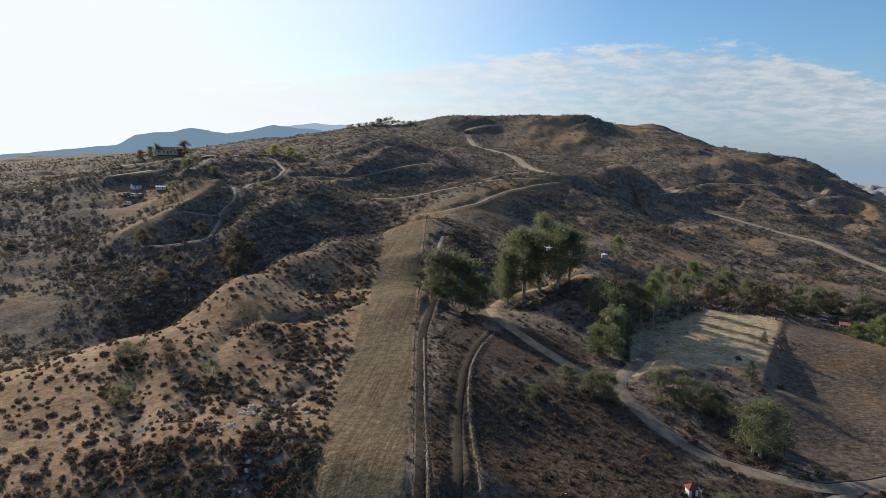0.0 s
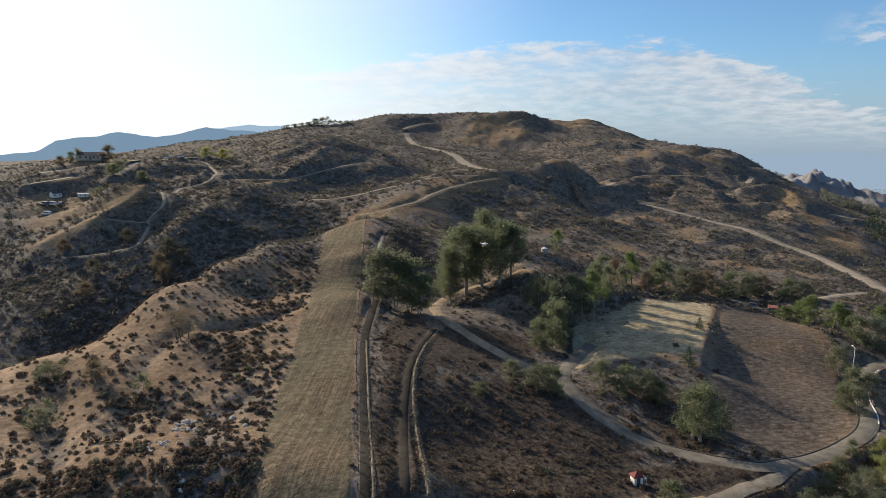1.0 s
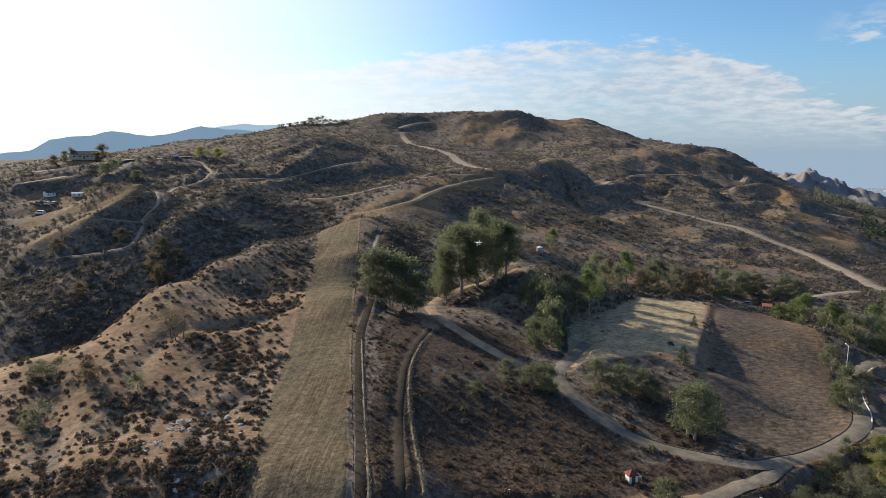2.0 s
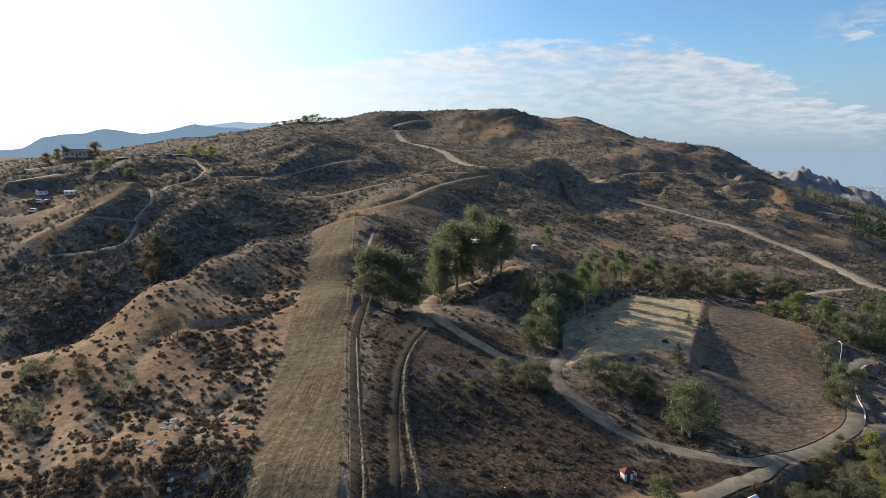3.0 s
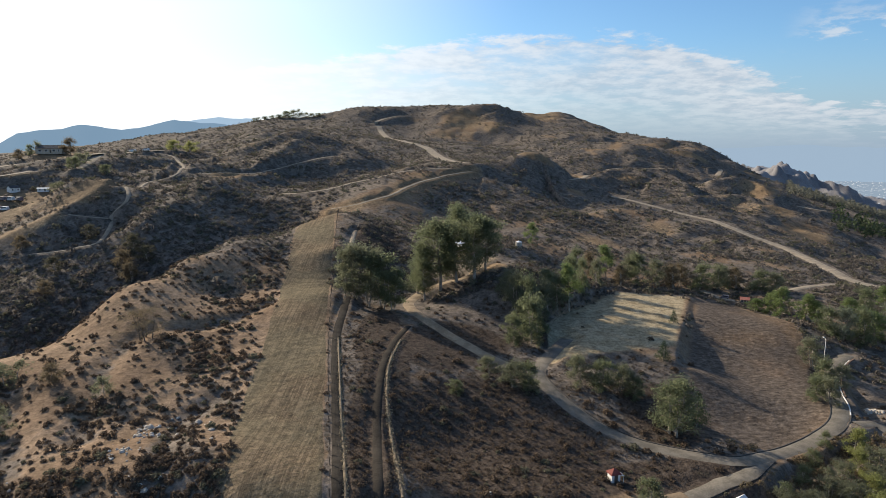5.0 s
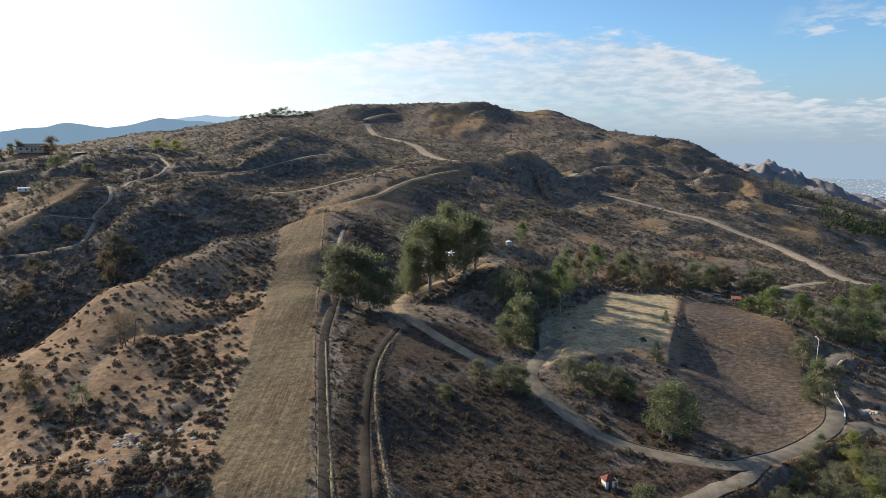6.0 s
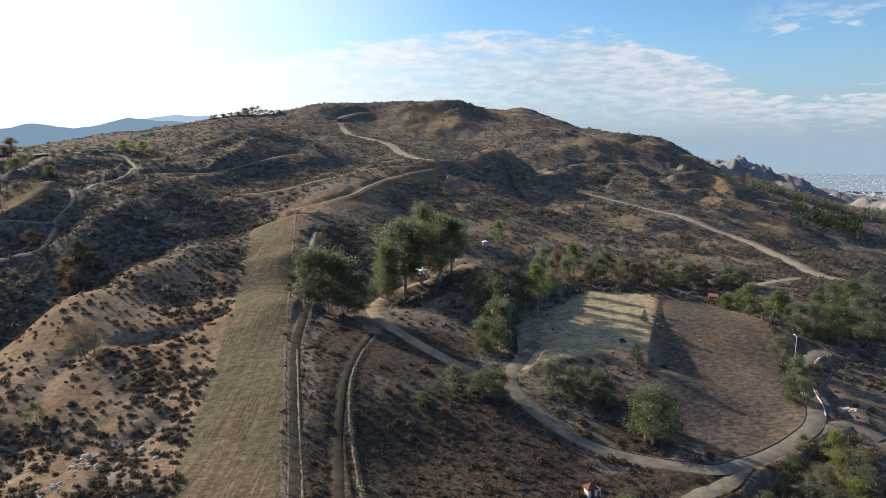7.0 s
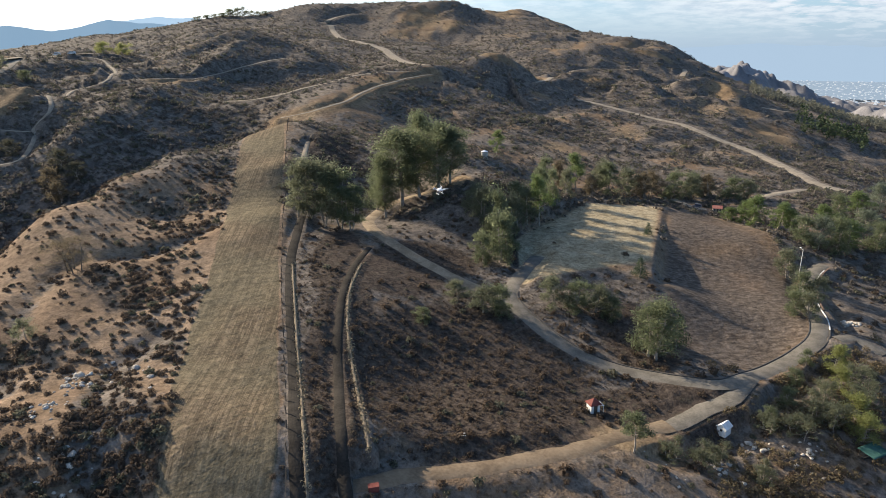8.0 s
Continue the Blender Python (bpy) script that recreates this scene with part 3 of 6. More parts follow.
lay("dome_trail", [(-78.6, 216.5), (-73.5, 229.0), (-65.9, 233.8), (-59.4, 245.4), (-50.9, 257.0), (-39.6, 269.5)], 1.5, 3, MAT_TRACK, "thin pale trail across a dark rounded hill")
lay("knoll_trail", [(59.4, 271.5), (80.9, 320.4), (102.3, 364.3), (122.2, 377.5), (142.5, 373.0)], 2.4, 3, MAT_TRACK, "pale trail over a bare mound")
lay("east_spur", [(190.9, 441.0), (202.4, 443.5), (195.2, 429.0), (190.0, 420.0)], 3.5, 6, MAT_TRACK, "pale dirt spur bending on the far slope")
lay("far_east_track", [(179, 306.6), (192, 302.5), (237, 330.8)], 4.5, 4, MAT_TRACK, "pale dirt road beyond a pine grove")
lay("strip_bank", [(-6.2, 43), (-7.6, 53.8), (-8.8, 61.5), (-10.6, 72.4), (-12.4, 83.9), (-13.8, 92.9)], 0.3, 0.6, MAT_BANK, "low pale earth bank beside the lane", -0.1)
lay("lane_bank", [(-2.6, 55.1), (-4.1, 65.7), (-5.2, 73.7), (-5.6, 78.6), (-5.6, 84.8), (-4.5, 93.5)], 0.35, 0.6, MAT_BANK, "low pale earth bank beside the dark lane", -0.12)
lay("driveway_east", [(55.2, 78.1), (58.1, 78.6), (59.0, 76.7), (59.7, 75.1)], 1.9, 2.0, MAT_ASPHALT, "grey asphalt lane leading off beside a rock pile")
lay("hut_yard", [(60.7, 138.9), (62.1, 133.7), (64.7, 131.5)], 1.6, 1.5, MAT_TRACK, "pale trodden yard beside a small hut")
lay("pale_gully", [(-17.4, 147.1), (-17.3, 140.8), (-17.2, 134.5)], 1.0, 1.0, MAT_TRACK, "pale washed-out gully in dark scrub")
lay("west_track", [(-139.3, 204.3), (-134.5, 208), (-131, 213.2)], 3.5, 3, MAT_TRACK, "pale dirt track below the west houses")
lay("low_west_track", [(-93.0, 165.5), (-89.0, 166.3), (-83.8, 167.6)], 1.2, 2, MAT_TRACK, "thin pale trail on the west slope")
lay("house_path", [(79.4, 136.6), (85.4, 140.1), (91.8, 143.2), (107.4, 154.9)], 2.0, 2, MAT_TRACK, "pale dirt path near a small house")
lay("lower_road", [(-4.1, 52.1), (-0.1, 54), (4.6, 55.2), (9.6, 56.4), (15, 57.9), (19.9, 60.4), (23.4, 62.5), (27.4, 63.9)], 2.1, 2.5, MAT_DIRT, "ochre dirt road at the foot of the slope")


def along(points, step):
    """Points every few metres along a soft curve through the given ones."""
    p = [Vector((*q, 0)) for q in points]
    p = [p[0] * 2 - p[1]] + p + [p[-1] * 2 - p[-2]]
    out = []
    for a, b, c, d in zip(p, p[1:], p[2:], p[3:]):
        n = max(2, int((c - b).length / step))
        for k in range(n):
            s = k / n
            out.append(0.5 * ((2 * b) + (c - a) * s + (2 * a - 5 * b + 4 * c - d) * s * s + (3 * b - a - 3 * c + d) * s ** 3))
    out.append(p[-2])
    return np.array([(q.x, q.y) for q in out])


def nearest_on(x, y, line, values, reach):
    """Distance to a line, and the line's value there; only within reach."""
    dist, val = np.full(x.shape, 1e6), np.zeros(x.shape)
    near = (x > line[:, 0].min() - reach) & (x < line[:, 0].max() + reach) & (y > line[:, 1].min() - reach) & (y < line[:, 1].max() + reach)
    px, py = x[near], y[near]
    bd, bv = np.full(px.shape, 1e6), np.zeros(px.shape)
    for (ax, ay), (bx, by), va, vb in zip(line, line[1:], values, values[1:]):
        ux, uy = bx - ax, by - ay
        s = np.clip(((px - ax) * ux + (py - ay) * uy) / (ux * ux + uy * uy + 1e-9), 0, 1)
        d = np.hypot(px - ax - s * ux, py - ay - s * uy)
        closer = d < bd
        bd, bv = np.where(closer, d, bd), np.where(closer, va + s * (vb - va), bv)
    dist[near], val[near] = bd, bv
    return dist, val


class Road:
    def __init__(self, name, points, width, shoulder, surface, label, sink=0.0):
        r = np.hypot(*np.array(points).T).mean()
        self.name, self.width, self.shoulder, self.surface, self.label = name, width, shoulder, surface, label
        self.line = along(points, max(1.0, r * 0.012))
        far = smooth(130, 170, np.hypot(self.line[:, 0], self.line[:, 1]))
        z = base_height(self.line[:, 0], self.line[:, 1]) * far + land(self.line[:, 0], self.line[:, 1]) * (1 - far)
        k = 7
        z = np.convolve(np.pad(z, k // 2, mode="edge"), np.ones(k) / k, mode="valid")
        self.z = z - sink


roads = [Road(*r) for r in ROADS]


def join(branch, trunk):
    """Brings a branch's first metres to the height of the road that it leaves."""
    d, v = nearest_on(branch.line[:1, 0], branch.line[:1, 1], trunk.line, trunk.z, 20)
    run = np.concatenate([[0], np.cumsum(np.hypot(*np.diff(branch.line, axis=0).T))])
    branch.z = branch.z + (v[0] - branch.z[0]) * (1 - smooth(3, 14, run))


named = {r.name: r for r in roads}
join(named["driveway_branch"], named["driveway"])
PAD_CORNERS = [(18.0, 93.0), (39.0, 98.0), (52.5, 127.0), (39.0, 131.0), (20.0, 110.0)]


def inside(x, y, corners):
    """How far inside a convex outline (counter-clockwise) a place lies, in metres; negative outside."""
    d = np.full(np.shape(x), 1e6)
    for (ax, ay), (bx, by) in zip(corners, corners[1:] + corners[:1]):
        n = math.hypot(bx - ax, by - ay)
        d = np.minimum(d, ((bx - ax) * (y - ay) - (by - ay) * (x - ax)) / n)
    return d


def field_step(x, y):
    """The bank by which the old field lies below the pad's east side."""
    (ax, ay), (bx, by) = PAD_CORNERS[1], PAD_CORNERS[2]
    n = math.hypot(bx - ax, by - ay)
    ux, uy = (bx - ax) / n, (by - ay) / n
    run, out = (x - ax) * ux + (y - ay) * uy, (x - ax) * uy - (y - ay) * ux
    return 1.7 * smooth(0.1, 2.0, out) * smooth(20, 5, out) * smooth(-9, -1, run) * (1 - 0.65 * smooth(0, n, run)) * smooth(n + 4, n - 3, run)


BANK = [(25.0, 62.4), (31.7, 65.5), (35.2, 66.5), (40.0, 70.6), (45.6, 74.0), (53.2, 78.3), (56.5, 82.1), (60.0, 89.0)]


def road_bank(x, y):
    """The steep bank below the driveway's outer side."""
    best, side = np.full(np.shape(x), 1e6), np.zeros(np.shape(x))
    for (ax, ay), (bx, by) in zip(BANK, BANK[1:]):
        ux, uy = bx - ax, by - ay
        s = np.clip(((x - ax) * ux + (y - ay) * uy) / (ux * ux + uy * uy), 0, 1)
        d = np.hypot(x - ax - s * ux, y - ay - s * uy)
        out = ((x - ax) * uy - (y - ay) * ux) / math.hypot(ux, uy)
        side = np.where(d < best, out, side)
        best = np.minimum(d, best)
    return 0.9 * smooth(1.3, 2.6, np.minimum(side, best)) * smooth(6.5, 2.6, best)


def height(x, y):
    x, y = np.asarray(x, float), np.asarray(y, float)
    z = base_height(x, y)
    q = smooth(-3.0, 0.2, inside(x, y, PAD_CORNERS))
    z = z * (1 - q) + (13.9 + 0.035 * (y - 110)) * q
    z = z - field_step(x, y) - road_bank(x, y)
    most, total, weight = 0 * z, 0 * z, 0 * z
    for road in roads:
        reach = road.width / 2 + road.shoulder
        d, v = nearest_on(x, y, road.line, road.z, reach)
        q = 1 - smooth(road.width / 2 + 0.2, reach, d)
        w = np.where(q > 0, 1 / (np.maximum(d - road.width / 2, 0) + 0.05) ** 2, 0)
        most, total, weight = np.maximum(most, q), total + w * v, weight + w
    z = z * (1 - most) + total / np.maximum(weight, 1e-9) * most
    return z


# ---- what grows where ----
# patches: x, y, half width, half length, turn, how strongly; tan for bare or sunlit faces and benches, scrub that also
# paints shade on far faces, then thickets and clear grass on the west slope
TAN_SUMMIT = [(33, 624, 27.8, 29.3, -3, 0.78), (13, 588, 15.7, 21.4, -1, 0.66), (56, 604, 11.9, 23.3, -5, 0.66), (129, 757, 30.8, 151.6, -10, 0.74), (-14, 644, 23.0, 11.2, 1, 0.41), (57, 568, 12.7, 45.3, -6, 0.33)]
TAN_EAST = [(46, 280, 8.1, 5.0, -9, 1), (166, 319, 9.0, 12.5, -27, 1), (143, 314, 10.8, 1.3, -24, 0.7), (95, 307, 7.4, 9.0, -17, 0.7), (185, 454, 14.0, 4.3, -22, 1), (132, 463, 9.4, 47.2, -16, 0.5), (146, 244, 11.4, 20.6, -31, 0.85), (150, 270, 7.7, 9.2, -29, 0.8), (137, 287, 11.3, 4.3, -26, 0.6), (187, 510, 17.0, 32.5, -20, 0.5), (194, 310, 13.0, 4.8, -32, 0.6)]
TAN_MIDDLE = [(59, 260, 6.2, 9.2, -13, 0.56), (78, 215, 7.3, 17.7, -20, 0.68), (19, 203, 4.0, 13.2, -5, 0.48), (45, 180, 8.2, 7.2, -14, 0.72), (52, 247, 9.0, 0.6, -12, 0.48), (74, 239, 11.1, 5.6, -17, 0.48), (-1, 222, 13.8, 7.4, 0, 0.64), (-17, 186, 6.6, 3.2, 5, 0.64), (-35, 190, 7.7, 3.7, 10, 0.48), (28, 188, 6.7, 5.8, -8, 0.4), (76, 172, 8.4, 6.1, -24, 0.48), (91, 168, 10.2, 9.5, -28, 0.48)]
TAN_WEST = [(-94, 174, 8.8, 6.3, 28, 0.95), (-101, 161, 10.1, 4.1, 32, 0.9), (-91, 178, 7.1, 3.1, 27, 0.9), (-70, 224, 8.8, 11.5, 17, 0.9), (-67, 184, 4.2, 3.6, 20, 0.6), (-68, 162, 4.4, 2.2, 23, 0.5), (-133, 207, 10.9, 1.9, 33, 0.8), (-121, 194, 10.2, 5.9, 32, 0.6), (-105, 172, 8.9, 3.4, 32, 0.6), (-134, 238, 14.6, 15.3, 29, 0.8), (-76, 276, 9.2, 7.2, 15, 0.55), (-57, 266, 12.1, 3.6, 12, 0.5), (-82, 255, 7.1, 17.3, 18, 0.5), (-130, 197, 6.3, 5.5, 34, 0.9), (-118, 194, 20, 12, 32, 0.75), (-112, 176, 14, 7, 32, 0.7)]
SCRUB_SHADE_FAR = [(-38, 261, 26, 31, 8, 0.6), (-56, 189, 10.5, 20, 17, 0.5), (37, 253, 16, 19, -8, 0.6), (93, 545, 39, 120, -10, 0.6), (100, 299, 17, 26, -18, 0.6), (135, 272, 8, 15, -26, 0.5), (-20, 355, 12.6, 60, 3, 0.5), (60, 204, 13, 10.6, -16, 0.6), (41, 550, 20, 40, -4, 0.5), (114, 294, 5.6, 14, -21, 0.5)]
SCRUB_NEAR = [(-71, 154, 17, 8.4, 25, 0.5), (-10, 154, 7, 12, 4, 0.6), (6, 106, 10, 12, 0, 0.6), (14, 108, 6, 14, 0, 0.6), (42, 58, 14, 8, 20, 0.4), (72, 90, 14, 14, 0, 0.6), (60, 76, 10, 9, 0, 0.4)]
BUSH_DENSE = [(-32, 91, 4.3, 8.4, 19, 0.55), (-33, 102, 3.5, 9.8, 18, 0.4), (-33, 114, 4.9, 7.4, 16, 0.45), (-23, 72, 2.4, 4.0, 18, 0.8), (-21, 58, 2.2, 4.4, 20, 0.32), (-28, 71, 2.4, 4.6, 22, 0.4), (-28, 65, 1.9, 3.5, 23, 0.5), (-38, 73, 1.6, 4.3, 28, 0.45), (-45, 90, 2.0, 6.5, 27, 0.35), (-33, 134, 5.7, 12.1, 14, 0.5), (-43, 79, 2.2, 3.4, 28, 0.4), (-26, 55, 2.8, 2.9, 25, 0.15)]
BUSH_CLEAR = [(-36, 81, 3.9, 6.1, 24, 0.8), (-31, 64, 1.8, 5.8, 26, 0.7), (-31, 75, 2.6, 2.8, 22, 0.4), (-22, 86, 2.1, 10.5, 14, 0.6), (-48, 97, 2.7, 5.1, 26, 0.3), (-29, 55, 1.9, 2.5, 28, 0.5), (-18, 62, 1.5, 7.3, 16, 0.5)]
def stain(x, y, cx, cy, rx, ry, turn=0.0):
    c, s = math.cos(radians(turn)), math.sin(radians(turn))
    dx, dy = x - cx, y - cy
    return np.exp(-(((dx * c + dy * s) / rx) ** 2 + ((dy * c - dx * s) / ry) ** 2))


STRIP = [(-9.6, 45.0), (-9.6, 54.0), (-15.6, 92.0), (-20.6, 133.0), (-24.0, 163.0)]
STRIP_WEST = [(-18.5, 45.0), (-19.0, 54.0), (-22.6, 76.0), (-24.5, 94.0), (-27.5, 117.0), (-32.5, 157.0)]


def between(x, y, west, east):
    w, e = np.array(west), np.array(east)
    return np.minimum(x - np.interp(y, w[:, 1], w[:, 0]), np.interp(y, e[:, 1], e[:, 0]) - x)


def mown_at(x, y):
    d = between(x, y, STRIP_WEST, STRIP) + 0.5 * fractal(x, y, 5, 21, 2)
    return smooth(-0.5, 0.6, d) * smooth(166, 160, y)


FIELD_EDGE = [(33.0, 76.0), (42.0, 73.0), (53.0, 80.0), (61.0, 92.0), (66.0, 112.0), (64.0, 128.0), (54.5, 127.5), (41.0, 97.5)]


def tilled_at(x, y):
    return smooth(-0.6, 0.8, inside(x, y, FIELD_EDGE) + 0.5 * fractal(x, y, 5, 23, 2))


def bare_at(x, y):
    r = np.hypot(x, y)
    b = 0.9 * smooth(-0.5, 1.0, inside(x, y, PAD_CORNERS))
    for cx, cy, rx, ry, a in ((12.5, 126, 3, 4, 1.0), (22, 61, 5, 3, 0.9), (36, 52, 14, 6, 0.35), (44, 60, 9, 6, 0.35), (64, 104, 2.2, 12, 0.6), (55, 107, 7, 2.5, 0.4), (60, 74, 10, 7, 0.3), (78, 92, 14, 8, 0.3), (62, 88, 3, 14, 0.4)):
        b = np.maximum(b, a * stain(x, y, cx, cy, rx, ry))
    # tan shows bare ground and also paints the light on sunlit faces
    for cx, cy, rx, ry, turn, a in TAN_SUMMIT + TAN_EAST + TAN_MIDDLE + TAN_WEST:
        b = np.maximum(b, a * stain(x, y, cx, cy, rx, ry, turn))
    # worn ground between the ridge tracks, and bare faces on the far slopes
    d, _ = nearest_on(x, y, named["ridge_track"].line, named["ridge_track"].z, 16)
    b = np.maximum(b, 0.75 * np.exp(-(d / 6.0) ** 2))
    faces = smooth(0.22, 0.48, fractal(x, y, 34, 95, 4)) * smooth(120, 170, r) * smooth(860, 800, r) * (0.22 + 0.3 * smooth(-30, 40, x))
    return np.maximum(b, faces)


def shaded_weeds_at(x, y):
    """Dead weeds in the hollow east of the fence, their dark tone also painting its shade."""
    w = 0
    for cx, cy, rx, ry in ((8, 70, 16, 18), (27, 66, 12, 5), (17, 62, 9, 5), (-6, 72, 4.5, 26), (-8, 96, 4, 16), (0, 92, 8, 8), (5, 99, 9, 8), (30, 80, 6, 9), (-12, 145, 6, 16), (22, 105, 6, 9)):
        w = np.maximum(w, stain(x, y, cx, cy, rx, ry))
    return smooth(0.25, 0.75, w) * (1 - mown_at(x, y)) * (1 - tilled_at(x, y)) * (1 - bare_at(x, y))


def brush_at(x, y):
    r = np.hypot(x, y)
    w = 0.42 + 0.25 * fractal(x, y, 40, 31, 3) + 0.40 * smooth(150, 230, r) + 0.14 * smooth(-10, 20, x) * smooth(260, 200, r) * smooth(110, 135, r)
    for cx, cy, rx, ry, turn, a in ((8, 72, 14, 16, 0, 0.75), (-8.5, 76, 4.5, 34, 8, 0.55), (-72, 140, 34, 40, -20, 0.5), (-60, 185, 40, 25, 0, 0.35), (-60, 300, 40, 60, 0, 0.4), (-10, 130, 10, 14, 0, 0.5), (20, 130, 14, 12, 0, 0.5),
                                    (-36, 86, 15, 24, -15, -0.25), (-22, 56, 6, 14, 0, 0.35), (30, 84, 8, 12, 30, 0.6), (-10, 150, 8, 25, 10, 0.4), (120, 300, 30, 25, 0, 0.3)):
        w = w + a * stain(x, y, cx, cy, rx, ry, turn)
    # the far scrub patches also darken hill faces that lie in shade
    for cx, cy, rx, ry, turn, a in SCRUB_SHADE_FAR + SCRUB_NEAR:
        w = w + a * stain(x, y, cx, cy, rx, ry, turn)
    w = w + 0.28 * smooth(-20, -60, x) * smooth(205, 260, r)
    west = smooth(-14, -20, x) * smooth(150, 120, r)
    w = w - 0.3 * west
    for cx, cy, rx, ry, turn, a in BUSH_DENSE:
        w = w + 0.6 * a * stain(x, y, cx, cy, rx, ry, turn)
    w = w + 0.5 * np.exp(-(gully_distance(x, y) / 2.2) ** 2)
    return np.clip(w * (1 - bare_at(x, y)) * (1 - mown_at(x, y)) * (1 - 0.8 * tilled_at(x, y)), 0, 1)


# ---- the ground: one sheet to the horizon, finest where it is near ----
def build_ground():
    turn = np.concatenate([np.linspace(-180, -44, 46)[:-1], np.linspace(-44, 44, 560), np.linspace(44, 180, 46)[1:-1]])
    ring = np.concatenate([np.linspace(0.5, 36, 20)[:-1], np.geomspace(36, 860, 640), np.geomspace(860, 1750, 120)[1:], np.geomspace(1750, 2780, 26)[1:]])
    a, r = np.meshgrid(np.radians(turn), ring)
    x, y = r * np.sin(a), r * np.cos(a)
    z = height(x, y)
    n, m = a.shape
    verts = np.stack([x, y, z], -1).reshape(-1, 3)
    k = np.arange(n * m).reshape(n, m)
    right = np.roll(k, -1, axis=1)
    faces = np.stack([k[:-1], right[:-1], right[1:], k[1:]], -1).reshape(-1, 4)[:, ::-1]
    mesh = bpy.data.meshes.new("ground")
    mesh.from_pydata(verts.tolist(), [], faces.tolist() + [list(range(m))])
    mesh.polygons.foreach_set("use_smooth", [True] * len(mesh.polygons))
    # the mask plain grows with distance and brings in the painted haze
    for name, values in (("brush", brush_at(x, y)), ("mown", mown_at(x, y)), ("bare", bare_at(x, y)), ("tilled", tilled_at(x, y)), ("pale", smooth(-0.4, 0.8, inside(x, y, PAD_CORNERS) + 0.4 * fractal(x, y, 4, 25, 2))), ("plain", smooth(880, 980, r)), ("dead", shaded_weeds_at(x, y))):
        mesh.attributes.new(name, "FLOAT", "POINT").data.foreach_set("value", values.ravel().astype(np.float32))
    mesh.materials.append(MAT_GROUND)
    return tagged(new("ground", mesh), "dry brown chaparral hills with straw grass and scrub", "hillside", kind="structure")


ground = build_ground()


def build_road(road):
    """A ribbon with ragged edges that lies in its cut."""
    p, n = road.line, len(road.line)
    t = np.gradient(p, axis=0)
    t /= np.linalg.norm(t, axis=1)[:, None]
    side = np.stack([t[:, 1], -t[:, 0]], 1)
    rows = []
    lift = 0.05 + 0.0005 * np.hypot(p[:, 0], p[:, 1])
    for k, q in enumerate((-1.0, -0.6, 0.0, 0.6, 1.0)):
        rag = 0.9 if road.surface == MAT_BANK else 0.45 if road.surface == MAT_DIRT else 0.22
        rag *= 1 - 0.7 * smooth(180, 260, float(np.hypot(*p.mean(0))))
        edge = q * road.width / 2 * (1 + (rag * fractal(p[:, 0] * 3, p[:, 1] * 3, 5, 40 + k, 2) if abs(q) == 1 else 0))
        xy = p + side * (np.zeros(n) + edge)[:, None]
        rows.append(np.column_stack([xy, road.z + lift - (0.10 if abs(q) == 1 else 0.0) + 0.03 * (1 - abs(q))]))
    verts = np.stack(rows, 1).reshape(-1, 3)
    faces = [[5 * i + j, 5 * i + j + 1, 5 * i + j + 6, 5 * i + j + 5] for i in range(n - 1) for j in range(4)]
    mesh = bpy.data.meshes.new(road.name)
    mesh.from_pydata(verts.tolist(), [], faces)
    mesh.polygons.foreach_set("use_smooth", [True] * len(mesh.polygons))
    mesh.materials.append(road.surface)
    return tagged(new(road.name, mesh), road.label, "road", kind="structure")


for road in roads:
    build_road(road)

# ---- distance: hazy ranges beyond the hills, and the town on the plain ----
def hazy(name, colour, haze_glow):
    """Far rock, plain or roofs with the air's pale haze put into emission."""
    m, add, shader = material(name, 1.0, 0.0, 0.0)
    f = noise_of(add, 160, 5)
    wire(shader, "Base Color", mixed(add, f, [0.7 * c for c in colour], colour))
    shader.inputs["Emission Color"].default_value = (*haze_glow, 1)
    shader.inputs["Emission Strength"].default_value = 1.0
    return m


def build_range(name, turn0, turn1, far, profile, seed, mat, label):
    """A mountain range along an arc: profile gives bearing and crest height in turn."""
    n, rows = 240, 9
    turn = np.linspace(turn0, turn1, n)
    crest = np.interp(turn, [p[0] for p in profile], [p[1] for p in profile])
    crest = crest + far * 0.0018 * fractal(turn * 9, turn * 0, 7.0, seed, 4)
    verts = []
    for k in range(rows):
        q = k / (rows - 1)
        r = far + (1 - q) * -far * 0.16
        a = np.radians(turn)
        z = -80 + (crest + 80) * q ** 0.8 * (1 - 0.05 * np.abs(fractal(turn * 2, turn * 0 + 40 * q, 9.0, seed + 5, 3)) * (1 - q))
        verts.append(np.stack([r * np.sin(a), r * np.cos(a), z], 1))
    verts = np.stack(verts).reshape(-1, 3)
    faces = np.array([[i * n + j, i * n + j + 1, (i + 1) * n + j + 1, (i + 1) * n + j] for i in range(rows - 1) for j in range(n - 1)])
    mesh = bpy.data.meshes.new(name)
    mesh.from_pydata(verts.tolist(), [], faces.tolist())
    mesh.polygons.foreach_set("use_smooth", [True] * len(mesh.polygons))
    mesh.materials.append(mat)
    return tagged(new(name, mesh), label, "mountains", kind="structure")


# the glow of each range paints its haze; the east matches the low sky
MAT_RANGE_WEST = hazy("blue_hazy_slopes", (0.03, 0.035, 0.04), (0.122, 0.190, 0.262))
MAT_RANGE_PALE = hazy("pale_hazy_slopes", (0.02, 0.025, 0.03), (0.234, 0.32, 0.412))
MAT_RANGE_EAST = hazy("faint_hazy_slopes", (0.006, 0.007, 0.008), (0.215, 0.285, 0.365))
